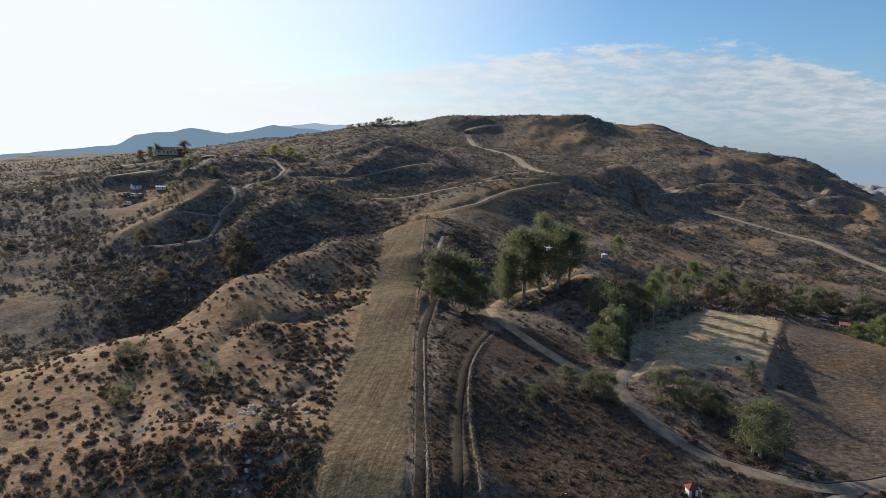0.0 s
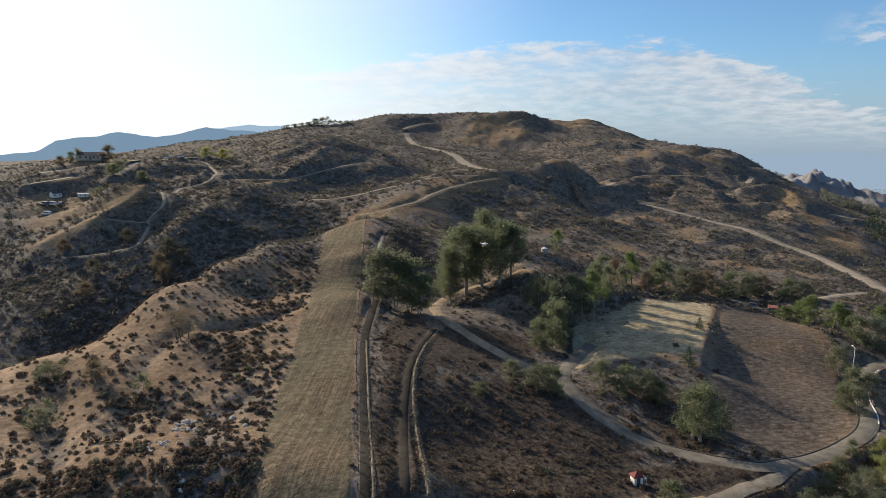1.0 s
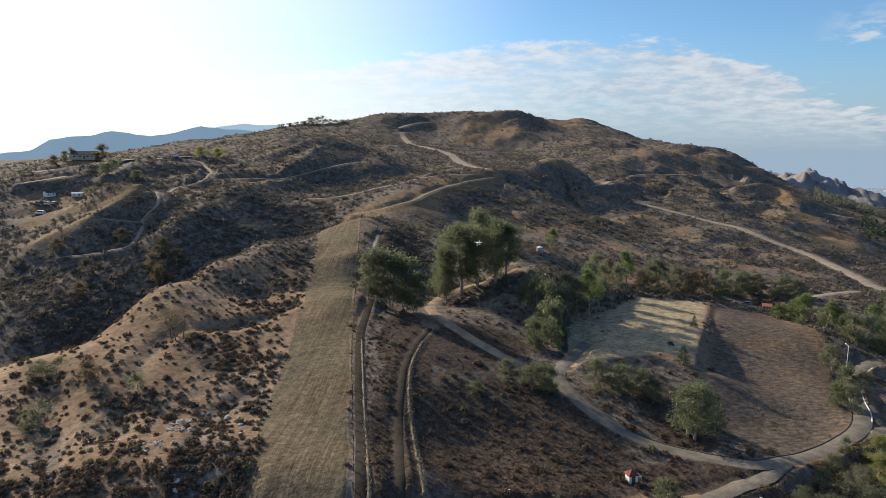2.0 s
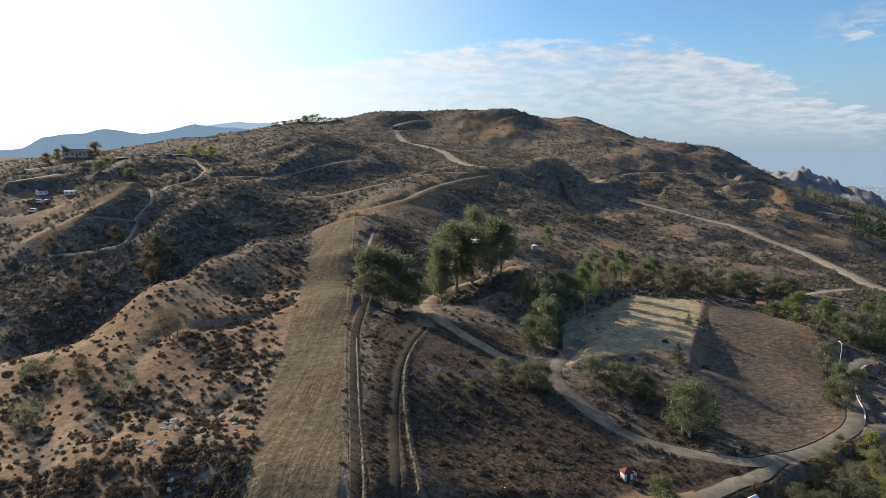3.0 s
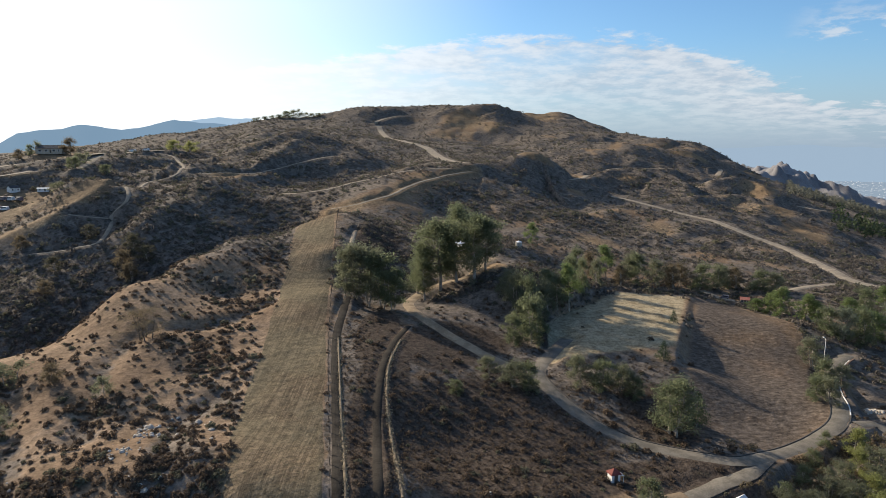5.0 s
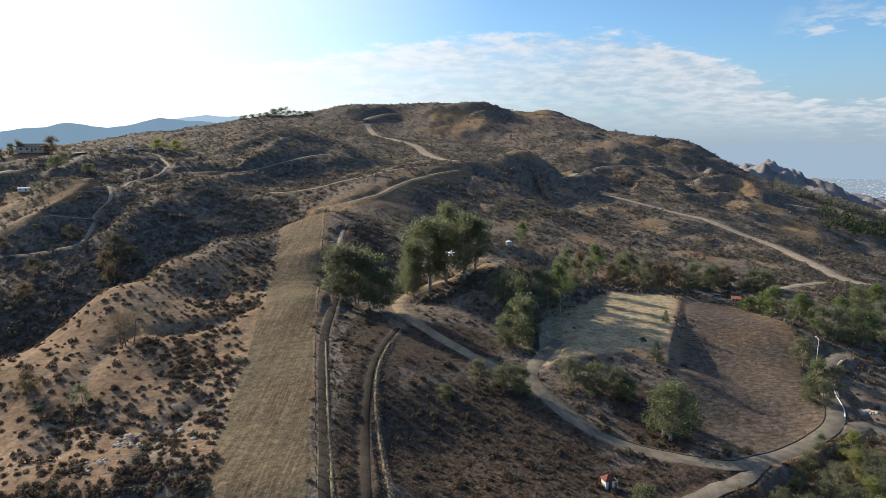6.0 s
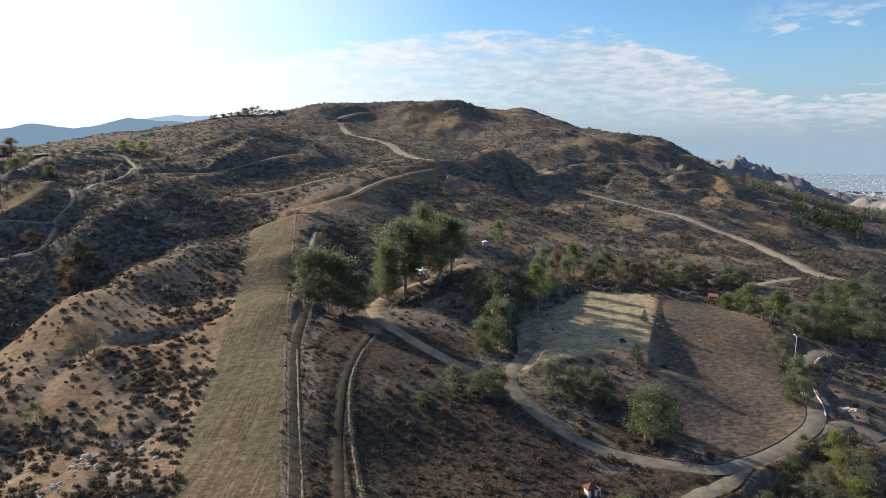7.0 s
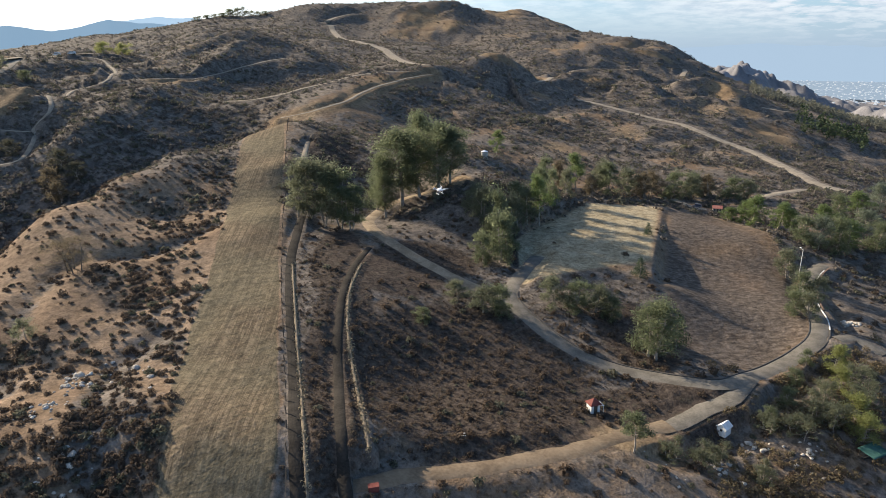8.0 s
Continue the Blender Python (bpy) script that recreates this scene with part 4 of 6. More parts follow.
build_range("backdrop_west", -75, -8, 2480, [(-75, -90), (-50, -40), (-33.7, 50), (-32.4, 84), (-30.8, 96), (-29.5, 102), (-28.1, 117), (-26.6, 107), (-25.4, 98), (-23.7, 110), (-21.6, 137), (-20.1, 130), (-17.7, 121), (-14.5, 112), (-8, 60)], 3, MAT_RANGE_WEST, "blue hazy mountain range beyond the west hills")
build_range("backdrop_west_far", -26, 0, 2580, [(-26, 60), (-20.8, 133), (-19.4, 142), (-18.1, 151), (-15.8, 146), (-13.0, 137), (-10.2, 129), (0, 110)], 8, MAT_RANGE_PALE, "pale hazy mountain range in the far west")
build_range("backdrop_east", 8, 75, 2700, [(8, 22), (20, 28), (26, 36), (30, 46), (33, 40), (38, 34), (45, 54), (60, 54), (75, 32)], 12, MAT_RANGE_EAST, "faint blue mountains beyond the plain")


def build_plain():
    """A sheet added over the flat valley floor far off, glowing in the haze's tone."""
    turn, ring = np.radians(np.linspace(12, 80, 120)), np.geomspace(1560, 2760, 40)
    a, r = np.meshgrid(turn, ring)
    x, y = r * np.sin(a), r * np.cos(a)
    z = -64.0 + 1.2 * fractal(x, y, 240, 33, 3)
    k = np.arange(a.size).reshape(a.shape)
    faces = np.stack([k[:-1, :-1], k[1:, :-1], k[1:, 1:], k[:-1, 1:]], -1).reshape(-1, 4)
    mesh = bpy.data.meshes.new("backdrop_plain")
    mesh.from_pydata(np.stack([x, y, z], -1).reshape(-1, 3).tolist(), [], faces.tolist())
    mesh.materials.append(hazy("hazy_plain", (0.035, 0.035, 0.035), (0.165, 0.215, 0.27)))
    return tagged(new("backdrop_plain", mesh), "valley floor sheet beyond the hills with blue-grey haze painted in", "plain", kind="structure")


build_plain()


def build_town():
    rng = np.random.default_rng(5)
    n = 2000
    a, r = np.radians(rng.uniform(20, 46, n)), np.exp(rng.uniform(np.log(1400), np.log(2450), n))
    x, y = r * np.sin(a), r * np.cos(a)
    sx, sy, sz = rng.uniform(0.8, 3.2, n), rng.uniform(0.8, 3.2, n), rng.uniform(1.0, 2.6, n)
    z = np.maximum(base_height(x, y) - 1, -64.5)
    corner = np.array([(-1, -1, 0), (1, -1, 0), (1, 1, 0), (-1, 1, 0), (-1, -1, 1), (1, -1, 1), (1, 1, 1), (-1, 1, 1)])
    v = corner[None] * np.stack([sx, sy, sz], 1)[:, None] + np.stack([x, y, z], 1)[:, None]
    f = np.array([(0, 1, 5, 4), (1, 2, 6, 5), (2, 3, 7, 6), (3, 0, 4, 7), (4, 5, 6, 7)])[None] + (np.arange(n) * 8)[:, None, None]
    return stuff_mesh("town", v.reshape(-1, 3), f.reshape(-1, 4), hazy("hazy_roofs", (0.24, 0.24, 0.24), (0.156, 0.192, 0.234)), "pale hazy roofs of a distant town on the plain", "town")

# ---- scrub on the slopes: far too many to count ----
def stuff_mesh(name, verts, faces, mat, label, category, smooth_faces=False):
    mesh = bpy.data.meshes.new(name)
    mesh.vertices.add(len(verts))
    mesh.vertices.foreach_set("co", verts.astype(np.float32).ravel())
    n = faces.shape[1]
    mesh.loops.add(faces.size)
    mesh.loops.foreach_set("vertex_index", faces.astype(np.int32).ravel())
    mesh.polygons.add(len(faces))
    mesh.polygons.foreach_set("loop_start", np.arange(0, faces.size, n, dtype=np.int32))
    mesh.polygons.foreach_set("use_smooth", np.full(len(faces), smooth_faces))
    mesh.update(calc_edges=True)
    mesh.validate()
    mesh.materials.append(mat)
    return tagged(new(name, mesh), label, category, kind="stuff")


def scatter(seed, n, r0, r1, turn0, turn1, keep):
    """Places spread evenly over bearing and the logarithm of distance, kept by chance."""
    rng = np.random.default_rng(seed)
    a = np.radians(rng.uniform(turn0, turn1, n))
    r = np.exp(rng.uniform(np.log(r0), np.log(r1), n))
    x, y = r * np.sin(a), r * np.cos(a)
    ok = rng.uniform(0, 1, n) < keep(x, y)
    return x[ok], y[ok], r[ok], rng


def off_roads(x, y, margin=0.3):
    free = np.ones(x.shape, bool)
    for road in roads:
        d, _ = nearest_on(x, y, road.line, road.z, road.width / 2 + margin)
        free &= d > road.width / 2 + margin
    return free


def bushes(name, x, y, size, squat, sprays, mat, rng, label, leaf=0.42):
    """Low domes of twigs and small leaves, each of its own shape, open at the edges."""
    n, m = len(x), sprays
    z = height(x, y)
    d = rng.normal(size=(n, m, 3))
    d[..., 2] = np.abs(d[..., 2])
    d /= np.linalg.norm(d, axis=-1, keepdims=True)
    lobes = 1 + 0.16 * np.sin(3 * np.arctan2(d[..., 1], d[..., 0]) + rng.uniform(0, 6.28, (n, 1)))
    p = d * (rng.uniform(0.1, 1.0, (n, m)) ** 0.35 * lobes)[..., None] * np.array([1, 1, squat * 1.5])
    out = d + 0.6 * rng.normal(size=(n, m, 3))
    out /= np.linalg.norm(out, axis=-1, keepdims=True)
    u = np.cross(out, rng.normal(size=(n, m, 3)))
    u /= np.linalg.norm(u, axis=-1, keepdims=True)
    w = np.cross(out, u)
    s = leaf * rng.uniform(0.6, 1.4, (n, m, 1))
    quad = np.stack([p - u * s, p + u * s, p + w * s], 2) * size[:, None, None, None]
    quad += np.stack([x, y, z], -1)[:, None, None]
    quad[..., 2] = np.maximum(quad[..., 2], z[:, None, None] - 0.05)
    faces = np.arange(n * m * 3).reshape(-1, 3)
    return stuff_mesh(name, quad.reshape(-1, 3), faces, mat, label, "shrubs")


def near_keep(x, y):
    """Bushes stand in loose drifts on the grass, closer together in the thickets."""
    drift = smooth(0.05, 0.45, fractal(x, y, 9, 61, 3) + 0.05)
    west = smooth(-14, -20, x)
    thick = 0.15 + 0.42 * drift
    for cx, cy, rx, ry, turn, a in BUSH_DENSE:
        thick = thick + 0.75 * a * (0.35 + 0.65 * drift) * stain(x, y, cx, cy, rx, ry, turn)
    for cx, cy, rx, ry, turn, a in BUSH_CLEAR:
        thick = thick * (1 - a * stain(x, y, cx, cy, rx, ry, turn))
    dense = smooth(0.5, 0.85, brush_at(x, y))
    ravine = smooth(-50, -56, x + 0.2 * (y - 100)) + smooth(118, 130, y)
    return np.clip(west * np.maximum(thick, np.clip(ravine, 0, 1) * (0.15 + 0.6 * dense)) + (1 - west) * (0.04 + 0.06 * dense), 0, 1) * (1 - mown_at(x, y)) * (1 - tilled_at(x, y)) * (1 - 0.9 * smooth(0.3, 0.6, bare_at(x, y)))


x, y, r, rng = scatter(1, 42000, 42, 135, -46, 42, near_keep)
free = off_roads(x, y)
x, y, r = x[free], y[free], r[free]
size = np.exp(rng.normal(-1.22, 0.38, len(x))).clip(0.14, 0.8)
green = rng.uniform(0, 1, len(x)) < 0.15
bushes("scrub_near", x[~green], y[~green], size[~green], 0.62, 88, MAT_SHRUB, rng, "dark dry round shrubs scattered on the grass slope", 0.27)
bushes("scrub_near_green", x[green], y[green], size[green], 0.62, 88, MAT_SHRUB_GREEN, rng, "grey-green low shrubs among the dry grass", 0.27)


def far_keep(x, y):
    return np.clip(0.10 + 0.8 * (brush_at(x, y) - 0.25) + 0.3 * fractal(x, y, 45, 71, 3) + 0.9 * fractal(x * 0.55, y, 11, 73, 3), 0, 1) * (1 - (0.85 - 0.4 * smooth(350, 500, np.hypot(x, y))) * smooth(0.35, 0.7, bare_at(x, y))) * (1 - tilled_at(x, y))


x, y, r, rng = scatter(2, 115000, 118, 700, -46, 44, far_keep)
free = off_roads(x, y, 0.8)
x, y, r = x[free], y[free], r[free]
size = (np.exp(rng.normal(-0.90, 0.42, len(x))) * (0.8 + r / 700)).clip(0.22, 1.6)
green = rng.uniform(0, 1, len(x)) < 0.3
mid = r < 240
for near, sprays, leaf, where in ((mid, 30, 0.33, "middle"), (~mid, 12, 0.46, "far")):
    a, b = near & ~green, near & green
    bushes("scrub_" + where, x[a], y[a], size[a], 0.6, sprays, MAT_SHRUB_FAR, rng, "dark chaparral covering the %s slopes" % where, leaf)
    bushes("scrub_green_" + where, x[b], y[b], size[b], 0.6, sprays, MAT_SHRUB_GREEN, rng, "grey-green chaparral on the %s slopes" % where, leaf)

# weeds and stubble in the hollow beside the lanes, coloured darker for its shade
x, y, r, rng = scatter(3, 14000, 45, 105, -16, 26, lambda x, y: smooth(0.45, 0.8, brush_at(x, y)) * 0.9)
free = off_roads(x, y)
x, y, r = x[free], y[free], r[free]
MAT_WEED = island_tone("dead_weeds", (0.054, 0.042, 0.033), (0.118, 0.093, 0.071), 0.85, 0.4)
bushes("weeds", x, y, rng.uniform(0.08, 0.24, len(x)), 0.7, 12, MAT_WEED, rng, "dead brown weeds in a shaded hollow", 0.45)

# dry brush on the broken ground below the driveway
x, y, r, rng = scatter(4, 3400, 50, 100, 26, 44, lambda x, y: (0.25 + 0.6 * smooth(-0.2, 0.5, fractal(x, y, 9, 66, 3))) * smooth(27, 33, x) * smooth(0, 3, x - 0.62 * y + 12) * (1 - tilled_at(x, y)))
free = off_roads(x, y)
x, y, r = x[free], y[free], r[free]
MAT_BRUSH = island_tone("dry_olive_brush", (0.085, 0.070, 0.042), (0.20, 0.155, 0.095), 0.85, 0.3)
bushes("dry_brush", x, y, np.exp(rng.normal(-0.95, 0.45, len(x))).clip(0.15, 0.9), 0.75, 70, MAT_BRUSH, rng, "brown and olive dry brush below the driveway", 0.2)

# dry grass on the low banks beside the lanes
MAT_STRAW = island_tone("straw_tufts", (0.19, 0.155, 0.10), (0.34, 0.28, 0.19))
rng = np.random.default_rng(9)
rim = np.concatenate([named["strip_bank"].line, named["lane_bank"].line])
pick = rng.integers(0, len(rim), 1500)
x, y = rim[pick, 0] + rng.normal(0, 0.16, 1500), rim[pick, 1] + rng.uniform(-0.6, 0.6, 1500)
bushes("bank_grass", x, y, rng.uniform(0.06, 0.2, 1500), 0.7, 12, MAT_STRAW, rng, "pale dry grass along the lane banks", 0.5)
build_town()


def build_wood(name, seed, n, r0, r1, t0, t1, tall, slim, mat, label):
    """A far wood: narrow crowns of a few leaf clumps each, too many to count."""
    x, y, r, rng = scatter(seed, n, r0, r1, t0, t1, lambda x, y: 0.5 + 0.5 * fractal(x, y, 30, seed, 2))
    z = height(x, y)
    m, k = len(x), 26
    h = tall * rng.uniform(0.6, 1.25, m)
    q = rng.uniform(0.08, 1.0, (m, k))
    turn = rng.uniform(0, 6.28, (m, k))
    out = slim * h[:, None] * np.sqrt(np.sin(np.clip(q, 0.05, 0.97) * math.pi)) * rng.uniform(0.3, 1.0, (m, k))
    c = np.stack([x[:, None] + out * np.cos(turn), y[:, None] + out * np.sin(turn), z[:, None] + q * h[:, None]], -1)
    s = (0.11 * h[:, None] * rng.uniform(0.5, 1.3, (m, k)))[..., None]
    u = rng.normal(size=(m, k, 3))
    u /= np.linalg.norm(u, axis=-1, keepdims=True)
    w = np.cross(u, rng.normal(size=(m, k, 3)))
    w /= np.linalg.norm(w, axis=-1, keepdims=True)
    quad = np.stack([c - u * s, c + w * s * 0.7, c + u * s, c - w * s * 0.7], 2)
    return stuff_mesh(name, quad.reshape(-1, 3), np.arange(m * k * 4).reshape(-1, 4), mat, label, "wood")


MAT_WOOD_FAR = island_tone("far_wood_leaves", (0.13, 0.13, 0.10), (0.20, 0.195, 0.15), 0.8, 0.3)
MAT_GROVE_FAR = island_tone("far_pine_needles", (0.040, 0.056, 0.030), (0.085, 0.108, 0.058), 0.8, 0.2)
build_wood("far_wood", 81, 3000, 470, 660, 29.5, 40, 4.6, 0.3, MAT_WOOD_FAR, "grey-green wood on the shelf beyond the ridge")
build_wood("pine_grove", 82, 150, 330, 368, 32.6, 37.5, 5.0, 0.24, MAT_GROVE_FAR, "young dark green pine plantation on the far slope")

# ---- trees ----
def mesh_object(name, verts, faces, mat, parent=None, label="", smooth_faces=True):
    mesh = bpy.data.meshes.new(name)
    mesh.from_pydata([tuple(v) for v in verts], [], [tuple(int(k) for k in f) for f in faces])
    mesh.polygons.foreach_set("use_smooth", [smooth_faces] * len(mesh.polygons))
    mesh.materials.append(mat)
    ob = new(name, mesh)
    if parent is not None:
        ob.parent = parent
    if label:
        tagged(ob, label)
    return ob


def tube(path, radii, sides=6):
    """A tapered limb along a path."""
    verts, faces = [], []
    for k, (p, r) in enumerate(zip(path, radii)):
        a, b = path[max(0, k - 1)], path[min(len(path) - 1, k + 1)]
        way = (b - a).normalized() if (b - a).length > 1e-6 else Vector((0, 0, 1))
        u = way.orthogonal().normalized()
        v = way.cross(u)
        for j in range(sides):
            q = 2 * math.pi * j / sides
            verts.append(p + (u * math.cos(q) + v * math.sin(q)) * r)
        if k:
            o = (k - 1) * sides
            faces += [(o + j, o + (j + 1) % sides, o + sides + (j + 1) % sides, o + sides + j) for j in range(sides)]
    return verts, faces


def merged(pieces):
    verts, faces = [], []
    for v, f in pieces:
        o = len(verts)
        verts += list(v)
        faces += [tuple(k + o for k in q) for q in f]
    return verts, faces


def leaf_cloud(rng, centres, radii, count, size, droop=0.0):
    """Small folded leaf sprays, thickest towards the outside of each bough."""
    c = np.array([tuple(q) for q in centres])
    rr = np.array(radii)
    pick = rng.choice(len(c), count, p=rr ** 2 / (rr ** 2).sum())
    d = rng.normal(size=(count, 3))
    d /= np.linalg.norm(d, axis=1)[:, None]
    dist = 1.45 * rng.uniform(0.02, 1.35, count) ** 0.7
    p = c[pick] + d * (rr[pick] * dist)[:, None] * np.array([1, 1, 0.8])
    p[:, 2] -= droop * rng.uniform(0, 1, count) ** 2 * rr[pick]
    n = d + rng.normal(size=(count, 3)) * 0.7 + np.array([0, 0, 0.3])
    n /= np.linalg.norm(n, axis=1)[:, None]
    u = np.cross(n, rng.normal(size=(count, 3)))
    u /= np.linalg.norm(u, axis=1)[:, None]
    w = np.cross(n, u)
    s = 0.43 * size * np.exp(rng.normal(0, 0.4, count))[:, None]
    tip = s * rng.uniform(1.1, 1.9, (count, 1))
    verts = np.stack([p - u * tip * 0.5 + n * s * 0.2, p + w * s * 0.55, p + u * tip * 0.5 - n * s * 0.2], 1).reshape(-1, 3)
    return verts, np.arange(count * 3).reshape(-1, 3)


def make_tree(name, seed, tall, spread, leaves, leaf_size, leaf_mat, label, category="tree", bare_stem=0.35, stems=1, droop=0.3, boughs=9, bark=None, thick=1.0):
    """A tree sized to fit the camera's view, standing at the origin: trunk with limbs, and a crown of leaf sprays with
    gaps.
    """
    rng = np.random.default_rng(seed)
    boughs = int(boughs * 1.4)
    root = tagged(new(name), label, category)
    pieces, centres, radii = [], [], []
    for s in range(stems):
        lean = Vector((rng.uniform(-0.16, 0.16), rng.uniform(-0.16, 0.16), 1)) * tall
        foot = Vector((rng.uniform(-0.3, 0.3) * (stems - 1), rng.uniform(-0.3, 0.3) * (stems - 1), -0.3))
        top = 0.86 * rng.uniform(0.85, 1.0)
        path = [foot + Vector((lean.x * q * top, lean.y * q * top, lean.z * q * top)) + Vector((math.sin(q * 7 + s), math.cos(q * 5 + s), 0)) * 0.014 * tall for q in np.linspace(0, 1, 8)]
        pieces.append(tube(path, [thick * 0.021 * tall * (1 - 0.82 * q) for q in np.linspace(0, 1, 8)]))
        for b in range(boughs):
            q = bare_stem + (1 - bare_stem) * (b + rng.uniform(0.1, 0.9)) / boughs
            k = min(6, int(q * 7))
            start = path[k].lerp(path[k + 1], q * 7 - k)
            turn = b * 2.4 + rng.uniform(-0.5, 0.5) + s
            swell = math.sin(math.pi * min(1, 0.22 + 0.8 * (q - bare_stem) / (1 - bare_stem))) ** 0.7
            reach = spread * 0.46 * swell * rng.uniform(0.35, 1.0)
            end = start + Vector((math.cos(turn) * reach, math.sin(turn) * reach, reach * rng.uniform(-0.15, 0.7) + 0.02 * tall))
            mid = start.lerp(end, 0.5) + Vector((0, 0, -0.06 * reach))
            pieces.append(tube([start, mid, end], [thick * 0.009 * tall * (1.2 - 0.7 * q), thick * 0.006 * tall * (1.2 - 0.7 * q), 0.01], 5))
            size = spread * rng.uniform(0.06, 0.14) / (1 + 0.2 * (stems - 1))
            centres += [end, start.lerp(end, 0.6) + Vector((0, 0, size * 0.5)), end + Vector((rng.uniform(-1, 1), rng.uniform(-1, 1), rng.uniform(-1.2, 0.6))) * size * 1.2]
            radii += [size, size * 0.8, size * 0.7]
        centres.append(path[-1])
        radii.append(spread * 0.15)
    v, f = merged(pieces)
    mesh_object("trunk", v, f, bark or MAT_BARK, root)
    v, f = leaf_cloud(rng, centres, radii, int(2.7 * leaves), leaf_size, droop)
    mesh_object("crown", v, f, leaf_mat, root, smooth_faces=False)
    return root


def conifer(name, seed, tall, spread, leaves, leaf_size, leaf_mat, label):
    rng = np.random.default_rng(seed)
    root = tagged(new(name), label, "tree")
    v, f = tube([Vector((0, 0, -0.3)), Vector((0.03 * tall, 0, tall * 0.5)), Vector((0, 0.02 * tall, tall * 0.95))], [0.03 * tall, 0.02 * tall, 0.01])
    mesh_object("trunk", v, f, MAT_BARK, root)
    centres, radii = [], []
    for k in range(26):
        q = (k + 0.5) / 26
        turn, reach = k * 2.4, spread * 0.36 * (1.02 - q) ** 0.8
        centres.append(Vector((math.cos(turn) * reach, math.sin(turn) * reach, tall * (0.12 + 0.86 * q))))
        radii.append(spread * (0.22 - 0.13 * q))
    v, f = leaf_cloud(rng, centres, radii, 2 * leaves, leaf_size, 0.2)
    mesh_object("crown", v, f, leaf_mat, root, smooth_faces=False)
    return root


def ground_z(x, y):
    return float(height(np.array([x]), np.array([y]))[0])


planted = set()


def stand(kinds, rows, seed, group=""):
    """Sets out trees on the ground: rows of x, y, height, spread. The kinds are used in turn, turned and sized."""
    rng = random.Random(seed)
    for k, (x, y, tall, spread) in enumerate(rows):
        kind, own_tall, own_spread = kinds[k % len(kinds)]
        wide, high = spread / own_spread, tall / own_tall
        m = Matrix.Translation((x, y, ground_z(x, y) - 0.05)) @ Matrix.Rotation(rng.uniform(0, 6.28), 4, "Z")
        if kind.name not in planted:
            planted.add(kind.name)
            t = kind
            t.matrix_basis = m
        else:
            t = copy_thing(kind, m)
        t.scale = (wide, wide, high)
        if group:
            tagged(t, group=group)


MAT_LEAF_OLIVE = island_tone("olive_leaves", (0.100, 0.108, 0.070), (0.174, 0.180, 0.120), 0.85, 0.6)
MAT_LEAF_GREY = island_tone("grey_green_leaves", (0.095, 0.11, 0.078), (0.21, 0.23, 0.165), 0.7, 0.4)
MAT_LEAF_LIME = island_tone("yellow_green_leaves", (0.13, 0.14, 0.052), (0.27, 0.28, 0.11), 0.7, 0.55)
MAT_LEAF_BROWN = island_tone("dry_brown_leaves", (0.10, 0.08, 0.052), (0.21, 0.17, 0.11), 0.8, 0.4)
MAT_LEAF_PINE = island_tone("pine_needles", (0.035, 0.052, 0.028), (0.085, 0.11, 0.055), 0.7, 0.1)
MAT_BARK_DARK = speckled("grey_bark", (0.09, 0.075, 0.06), (0.19, 0.16, 0.13), 0.4, 0.95, 0.03)

EUC = [(2.1, 124.4, 18.0, 11.5), (8.1, 122.4, 16.5, 10), (-1.3, 120.5, 9.5, 6), (5.4, 124.6, 15, 10), (-2.6, 124.0, 13, 8), (11.0, 125.5, 13, 7.5), (4.6, 128.4, 19, 9)]
GROVE_WEST = [(-11.4, 110.9, 12.5, 8.5), (-8.6, 110.1, 12, 8), (-13.6, 111.8, 11.5, 7.5), (-6.5, 108.9, 9, 6), (-15.4, 111.7, 10, 6)]
PAD_NORTH = [(26.2, 116.8, 11, 5.5), (21.4, 113.9, 9, 5), (39.6, 140.1, 10, 5.5), (46.2, 138.7, 8.5, 6), (24.9, 156.8, 7.5, 4)]
PAD_NORTH_LOW = [(50.6, 139.8, 7, 6), (54.2, 139.7, 6.5, 6), (60.3, 139.4, 7, 6), (64, 138.1, 6, 5), (68.9, 140.5, 6, 5.5), (72.8, 138.1, 5.5, 6), (44, 141, 7, 5), (57, 142.5, 6, 6), (66.5, 141.5, 6, 6), (47.5, 146, 7, 4), (36, 143, 7, 4.5), (32, 139.5, 8, 4.5), (76, 137, 5, 5), (41.5, 136.5, 5, 4.5)]
SLOPE = [(16.7, 107.5, 10.5, 6), (15.1, 110.9, 9, 5), (16.6, 101.4, 9, 6), (13.6, 114.1, 7, 5), (13.6, 100.5, 5.5, 4.5), (19.4, 110.1, 9, 5), (18.0, 104.5, 8, 5), (23.5, 115.5, 8, 4.5), (30.5, 125.0, 7, 3.5), (34.5, 130.0, 6.5, 3.5), (27.5, 121.5, 8, 4)]
DRIVE_SIDE = [(11.1, 83.8, 4.5, 5), (13.5, 83.5, 4.5, 4.5), (21, 86.1, 5, 5), (23.5, 85.2, 5, 5), (26.2, 84.9, 4.5, 4.5), (28, 83.6, 3.5, 4), (8.2, 86.5, 3.2, 4), (3.4, 80.7, 2, 3)]
BRIGHT = [(68, 119.8, 7, 4.5), (67.5, 122.4, 5.5, 4), (70.2, 115.6, 6.5, 4.5), (71.6, 114.1, 5.5, 4), (65.5, 124.4, 3.5, 4)]
EDGE = [(61.6, 98.6, 6, 5), (59, 91.7, 5, 4.5), (55.5, 83.8, 4.5, 4), (54.3, 85.6, 4, 4), (61.2, 91.1, 4.5, 4), (70.7, 108.7, 6, 5)]
